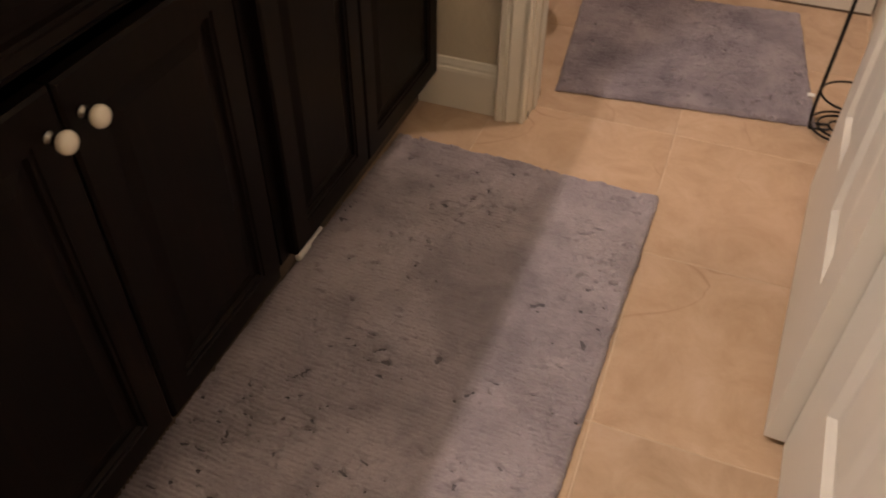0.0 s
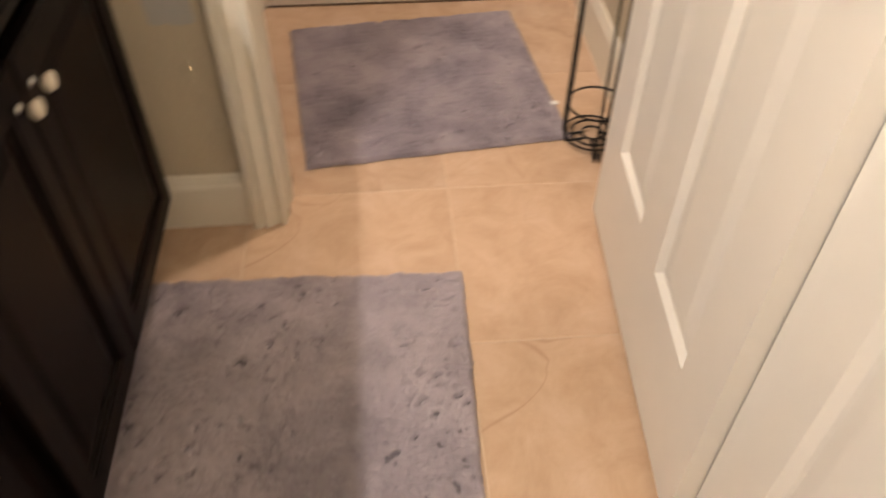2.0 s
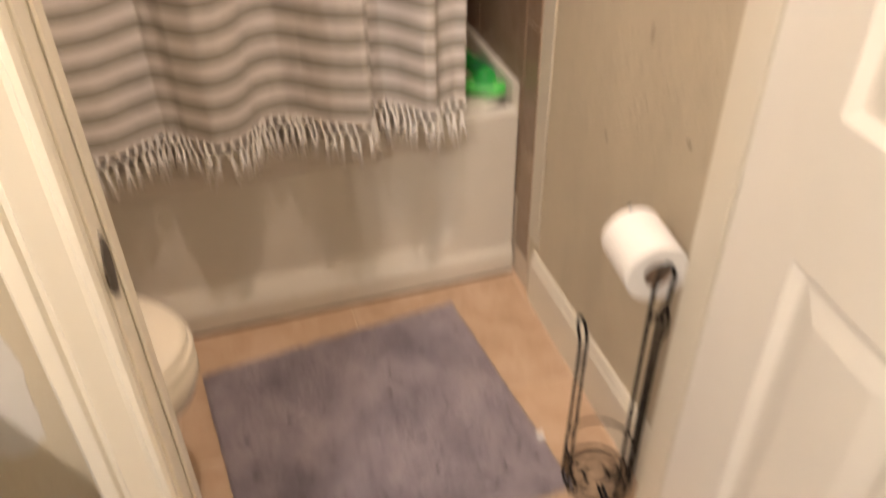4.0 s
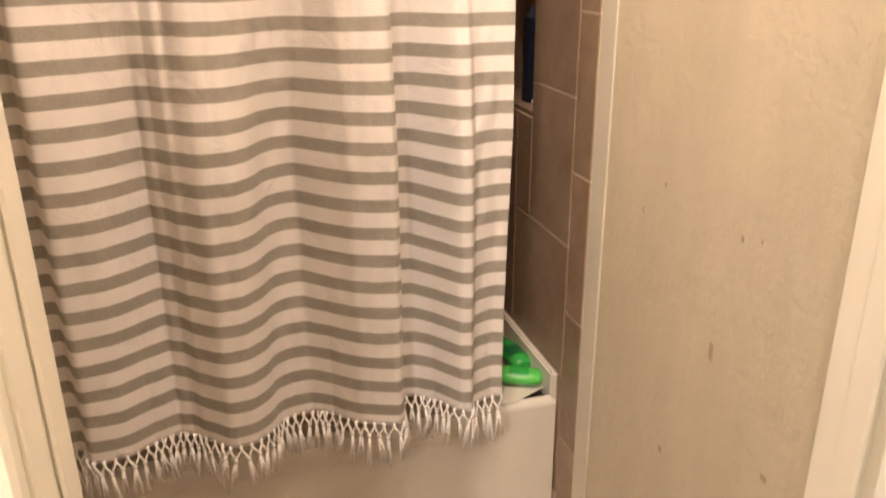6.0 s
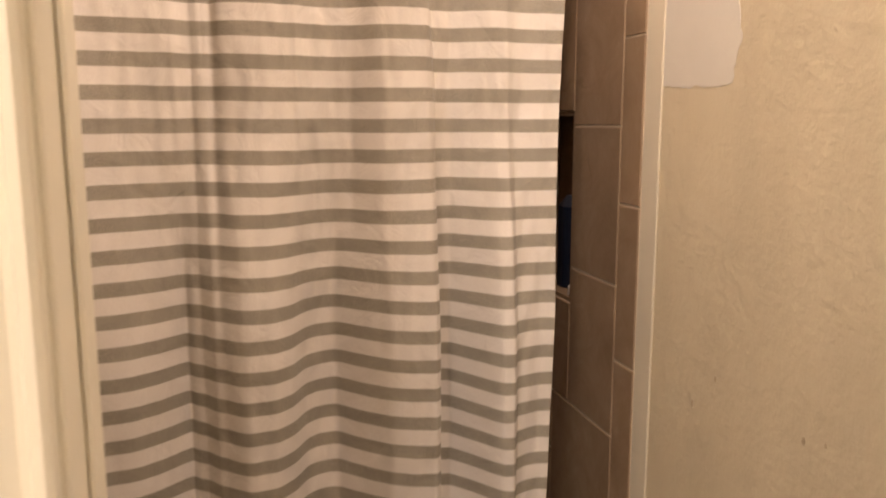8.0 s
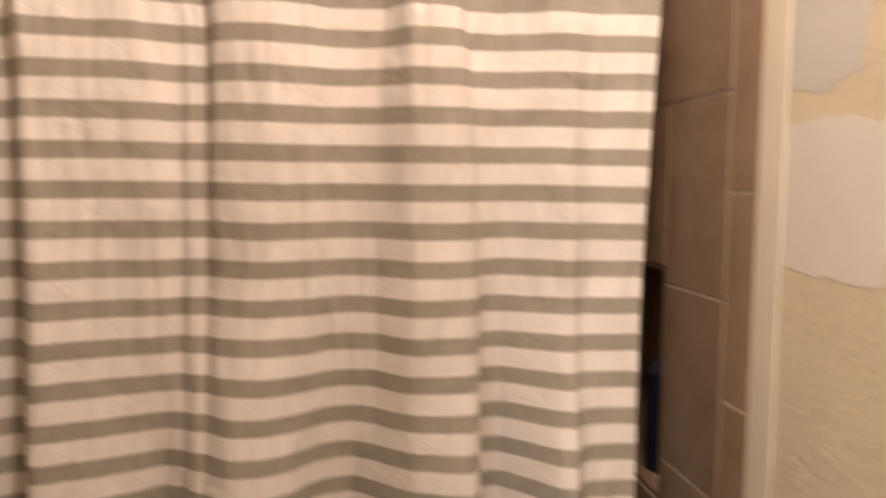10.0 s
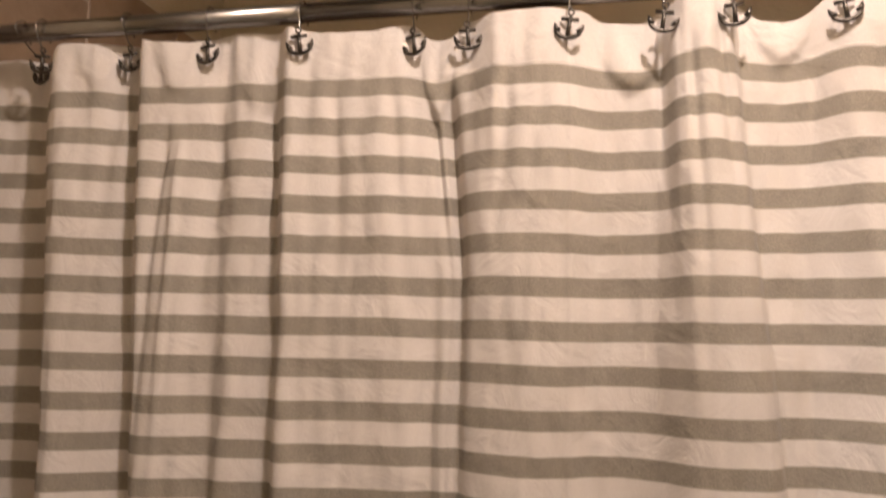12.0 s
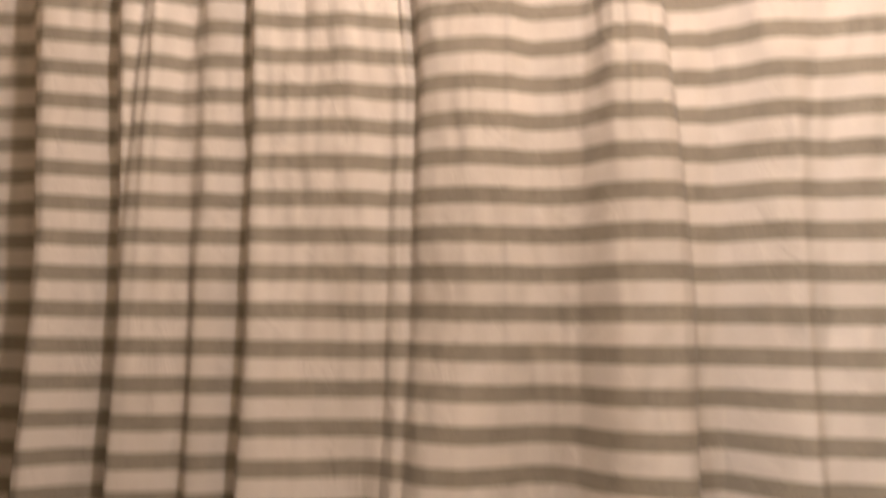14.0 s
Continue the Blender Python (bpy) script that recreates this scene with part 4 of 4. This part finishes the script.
bm = bmesh.new()
uv = bm.loops.layers.uv.new("UVMap")
rows = []
for j in range(NV + 1):
    v = (Z_TOP - Z_HEM) * (j / NV) ** 1.25
    rows.append([(bm.verts.new(cloth_point(i, v)), RUN[i], v) for i in range(NU + 1)])
for j in range(NV):
    for i in range(NU):
        q = (rows[j + 1][i], rows[j + 1][i + 1], rows[j][i + 1], rows[j][i])
        f = bm.faces.new([p[0] for p in q])
        for lo, p in zip(f.loops, q):
            lo[uv].uv = (p[1], p[2] - (Z_TOP - 2.066))
curtain = tagged(empty("shower_curtain", pose(0, ROD_Y - 0.012, 0)), "white and grey striped cotton shower curtain with fringe", "shower curtain")
cloth = part("cloth", bm, M_CLOTH, curtain, smooth=True)
solid = cloth.modifiers.new("thickness", "SOLIDIFY")
solid.thickness, solid.offset = 0.0012, 0.0
hem = [cloth_point(i, 0.066) for i in range(NU + 1)]
part("header_seam", tube([(x, y - 0.0006, z) for x, y, z in hem], 0.0007, 4), M_FRINGE, curtain)


def tassel_mesh(seed):
    """Two threads that meet in a knot, and a loose end of twisted threads."""
    rng = random.Random(seed)
    bm = bmesh.new()
    sway = rng.uniform(-0.006, 0.006)
    for s in (-1, 1):
        tube([(s * 0.011, 0, 0.004), (s * 0.009, -0.002, -0.007), (s * 0.0035, -0.003, -0.017), (0, -0.003, -0.023)], 0.0023, 5, bm=bm)
    tube([(0, -0.003, -0.020), (0, -0.003, -0.024), (0, -0.003, -0.029)], [0.0025, 0.0052, 0.0025], 6, bm=bm)
    for k in range(4):
        dx, dy, ln = rng.uniform(-0.010, 0.010), rng.uniform(-0.006, 0.006), rng.uniform(0.040, 0.070)
        tube([(0, -0.003, -0.027), (dx * 0.3 + sway * 0.3, -0.003 + dy * 0.5, -0.027 - ln * 0.4), (dx + sway, -0.003 + dy, -0.027 - ln)], [0.0028, 0.0034, 0.0018], 5, bm=bm)
    me = bpy.data.meshes.new("tassel")
    bm.to_mesh(me)
    bm.free()
    me.shade_smooth()
    me.materials.append(M_FRINGE)
    return me


TASSELS = [tassel_mesh(k) for k in range(9)]
rng = random.Random(12)
low_run = np.r_[0, np.cumsum(np.hypot(np.diff(XL), np.diff(YL)))]
at = 0.010
while at < low_run[-1] - 0.006:
    c = float(np.interp(at, low_run, np.arange(NU + 1)))
    p, q = cloth_point(c, Z_TOP - Z_HEM), cloth_point(min(c + 4, NU), Z_TOP - Z_HEM)
    t = new("tassel", TASSELS[rng.randrange(9)])
    t.parent = curtain
    t.matrix_basis = pose(*p, rng.uniform(-6, 6), rng.uniform(-5, 5), math.degrees(math.atan2(q[1] - p[1], q[0] - p[0]))) @ Matrix.Diagonal((1, 1, rng.uniform(0.8, 1.15), 1))
    at += 0.0190 + rng.uniform(-0.002, 0.002)


# ---- curtain hooks ----
def anchor_mesh():
    """A small cast anchor, flat in x, z, with its eye at the top."""
    bm = bmesh.new()
    T = 0.0022
    tube([(0, 0, 0.017), (0, 0, -0.012)], [0.0020, 0.0032], 8, bm=bm)
    tube([(-0.011, 0, 0.0105), (0.011, 0, 0.0105)], [0.0026, 0.0026], 8, bm=bm)
    arc = [(0.0165 * math.sin(a), 0, -0.001 - 0.0125 * math.cos(a)) for a in np.linspace(radians(-78), radians(78), 13)]
    tube(arc, [0.0012] + [0.0028] * 11 + [0.0012], 8, bm=bm)
    for s in (-1, 1):
        tube([(s * 0.0125, 0, -0.006), (s * 0.0160, 0, -0.001), (s * 0.0185, 0, 0.005)], [0.0040, 0.0034, 0.0006], 6, bm=bm)
    tube([(0.0035 * math.cos(a), 0, 0.0195 + 0.0035 * math.sin(a)) for a in np.linspace(0, 2 * math.pi, 13)[:-1]], 0.0013, 6, True, bm=bm)
    for v in bm.verts:
        v.co = v.co * 0.95
    return bm


ANCHOR = part("anchor", anchor_mesh(), M_PEWTER, None, "dark pewter anchor charm", True)
rng = random.Random(5)
for k, x in enumerate(HOOKS):
    p = cloth_point(column(x), 0.026)
    y = ROD_Y - 0.012 + min(cloth_point(column(x + d), w)[1] for d in (-0.014, -0.007, 0, 0.007, 0.014) for w in (0.015, 0.03, 0.045)) - 0.004
    hook = tagged(empty("curtain_hook", pose(p[0], y, 2.119)), "steel curtain hook with a pewter anchor charm", "curtain hook", group="curtain hooks on the rod")
    charm = ANCHOR if k == 0 else new("anchor", ANCHOR.data)
    charm.parent = hook
    tagged(charm, "dark pewter anchor charm")
    charm.matrix_basis = pose(0, 0, 0, rng.uniform(-4, 4), rng.uniform(-10, 10), rng.uniform(-18, 12))
    # the wire rises from the charm's eye and goes over the rod
    cy, cz, r = ROD_Y - y, ROD_Z - 2.119, 0.0165
    side = rng.uniform(-0.003, 0.003)
    wire = [(0, -0.002, 0.021), (side * 0.5, min(0, cy - r) * 0.5, 0.030), (side, cy - r, cz), (side, cy - r * 0.7, cz + r * 0.72), (side, cy, cz + r), (side, cy + r * 0.7, cz + r * 0.72), (side, cy + r, cz), (side * 0.5, cy + r * 0.8, cz - 0.012)]
    part("wire", tube(bezier(wire, 5), 0.0010, 6), M_CHROME, hook, smooth=True)


# ---- bottles on the tub's rim, things in the niche ----
def bottle(name, m, material, label, cap_material, band):
    """A flattened shampoo bottle, lying along local x."""
    b = tagged(empty(name, m), label, "bottle")
    prof = [(0.000, 0.012, 0.008), (0.004, 0.022, 0.014), (0.020, 0.027, 0.018), (0.080, 0.028, 0.0185), (0.110, 0.024, 0.0165), (0.122, 0.017, 0.014), (0.125, 0.016, 0.0135)]
    rings = [[(x, w * math.cos(a), 0.0185 + h * math.sin(a)) for a in [2 * math.pi * k / 24 for k in range(24)]] for x, w, h in prof]
    part("body", loft(rings), material, b, smooth=True)
    rings = [[(x, w * math.cos(a), 0.0185 + h * math.sin(a)) for a in [2 * math.pi * k / 24 for k in range(24)]] for x, w, h in
             ((0.1255, 0.0165, 0.0140), (0.150, 0.0165, 0.0140), (0.154, 0.014, 0.012), (0.155, 0.005, 0.004))]
    part("cap", loft(rings), cap_material, b, smooth=True)
    rings = [[(x, (w + 0.0006) * math.cos(a), 0.0185 + (h + 0.0006) * math.sin(a)) for a in np.linspace(radians(35), radians(145), 12)] for x, w, h in ((0.030, 0.0272, 0.0181), (0.075, 0.0279, 0.0184))]
    part("label", loft(rings, closed=False, cap=False), band, b, "dark green printed label", True)
    return b


bottle("shampoo_bottle", pose(0.680, 3.058, Z_RIM + 0.001, 0, 0, 154), M_GREEN_PALE, "green plastic shampoo bottle lying on the tub rim", M_GREEN_PALE, M_GREEN)
bottle("conditioner_bottle", pose(0.660, 3.118, Z_RIM + 0.001, 0, 0, 95), M_GREEN, "dark green plastic bottle lying on the tub rim", M_GREEN, M_GREEN_DARK)
bottle_blue = tagged(part("blue_bottle", loft([oval(X_EAST + 0.050, 3.33, 0.028, 0.035, z, 24, 2.5) for z in (NZ0 + 0.012, NZ0 + 0.20)] + [oval(X_EAST + 0.050, 3.33, 0.012, 0.012, NZ0 + 0.225, 24, 2)]), M_BLUE),
                     "dark blue plastic bottle in the wall niche", "bottle")
tagged(part("soap_bar", loft([oval(X_EAST + 0.022, 3.225, 0.020, 0.022, z, 24, 2.6) for z in (NZ0 + 0.0125, NZ0 + 0.03)] + [oval(X_EAST + 0.022, 3.225, 0.015, 0.016, NZ0 + 0.036, 24, 2.4)]), M_SOAP),
       "white bar of soap in the wall niche", "soap")

# ---- floor tiles ----
floor = tagged(part("floor", boxed((-1.05, 0.86, Y_SOUTH - 0.1, Y_BACK + 0.1, -0.08, -0.0012)), M_GROUT), "tan stone-look tile floor with pale grout", "floor", kind="structure")
PITCH, GX, GY, JOINT = 0.4372, 0.246, 2.153, 0.0034


def slab(w, h, t, bevel):
    """A tile lying in x, y, centred, its top at z = 0."""
    rings = [[(-w / 2, -h / 2, -t), (w / 2, -h / 2, -t), (w / 2, h / 2, -t), (-w / 2, h / 2, -t)]]
    for i, z in ((0, -bevel), (bevel, 0)):
        rings.append([(-w / 2 + i, -h / 2 + i, z), (w / 2 - i, -h / 2 + i, z), (w / 2 - i, h / 2 - i, z), (-w / 2 + i, h / 2 - i, z)])
    bm = loft(rings)
    me = bpy.data.meshes.new("tile")
    bm.to_mesh(me)
    bm.free()
    return me


whole = slab(PITCH - JOINT, PITCH - JOINT, 0.008, 0.0012)
whole.materials.append(M_FLOOR)
for i in range(-3, 2):
    for j in range(-7, 4):
        t = new("tile", whole)
        t.parent = floor
        t.location = (GX + (i + 0.5) * PITCH, GY + (j + 0.5) * PITCH, 0.0)

# ---- wall tiles of the bath alcove ----
WP, WJ = 0.3045, 0.0038
shapes = {}


def wall_tile(parent, m, w, h):
    """One wall tile of the given width and height; alike ones share a mesh."""
    key = (round(w, 3), round(h, 3))
    if key not in shapes:
        shapes[key] = slab(w, h, 0.007, 0.0015)
        shapes[key].materials.append(M_WTILE)
    t = new("tile", shapes[key])
    t.parent = parent
    t.matrix_world = m
    return t


def tiled(parent, place, spans, clear=None):
    """Columns of tiles up to Z_TILE, every second column shifted by half a tile."""
    for n, (a, b) in enumerate(spans):
        z = (1.005 if n % 2 == 0 else 1.150) - 3 * WP
        while z < Z_TILE:
            z0, z1 = max(z, 0.0), min(z + WP, Z_TILE)
            z += WP
            if z1 - z0 < 0.02:
                continue
            pieces = [(a, b, z0, z1)]
            if clear:
                c0, c1, d0, d1 = clear
                if a < c1 and b > c0 and z0 < d1 and z1 > d0:
                    pieces = [q for q in ((a, min(b, c0), z0, z1), (max(a, c1), b, z0, z1), (max(a, c0), min(b, c1), z0, min(z1, d0)), (max(a, c0), min(b, c1), max(z0, d1), z1))
                              if q[1] - q[0] > 0.006 and q[3] - q[2] > 0.006]
            for p, q, r, s in pieces:
                wall_tile(parent, place((p + q) / 2, (r + s) / 2), q - p - WJ, s - r - WJ)


east_spans = [(2.909, 2.989), (2.989, 3.29), (3.29, 3.59), (3.59, 3.79)]
tiled(wall_east, lambda y, z: pose(X_EAST - 0.006, y, z, 90, 0, -90), east_spans, (NY0, NY1, NZ0, NZ1))
part("tile_grout", boxed((X_EAST - 0.0035, X_EAST - 0.0002, 2.909, NY0, 0.001, Z_TILE), (X_EAST - 0.0035, X_EAST - 0.0002, NY1, 3.79, 0.001, Z_TILE),
                         (X_EAST - 0.0035, X_EAST - 0.0002, NY0, NY1, 0.001, NZ0), (X_EAST - 0.0035, X_EAST - 0.0002, NY0, NY1, NZ1, Z_TILE)), M_WGROUT, wall_east)
part("niche_lining", boxed((X_EAST - 0.003, X_EAST + 0.098, NY0 + 0.0005, NY0 + 0.008, NZ0, NZ1), (X_EAST - 0.003, X_EAST + 0.098, NY1 - 0.008, NY1 - 0.0005, NZ0, NZ1),
                           (X_EAST - 0.003, X_EAST + 0.098, NY0 + 0.008, NY1 - 0.008, NZ0 + 0.0005, NZ0 + 0.010), (X_EAST - 0.003, X_EAST + 0.098, NY0 + 0.008, NY1 - 0.008, NZ1 - 0.008, NZ1 - 0.0005),
                           (X_EAST + 0.092, X_EAST + 0.0985, NY0 + 0.008, NY1 - 0.008, NZ0 + 0.010, NZ1 - 0.008)), M_WTILE, wall_east)
wall_bw = bpy.data.objects["wall_bath_west"]
tiled(wall_bw, lambda y, z: pose(X_TUB_W + 0.006, y, z, 90, 0, 90), east_spans)
part("tile_grout", boxed((X_TUB_W + 0.0002, X_TUB_W + 0.0035, 2.909, 3.79, 0.001, Z_TILE)), M_WGROUT, wall_bw)
wall_n = bpy.data.objects["wall_north"]
tiled(wall_n, lambda x, z: pose(x, Y_BACK - 0.006, z, 90, 0, 0), [(X_TUB_W + 0.01 + k * WP, min(X_TUB_W + 0.01 + (k + 1) * WP, X_EAST - 0.01)) for k in range(5)])
part("tile_grout", boxed((X_TUB_W + 0.01, X_EAST - 0.01, Y_BACK - 0.0035, Y_BACK - 0.0002, 0.001, Z_TILE)), M_WGROUT, wall_n)
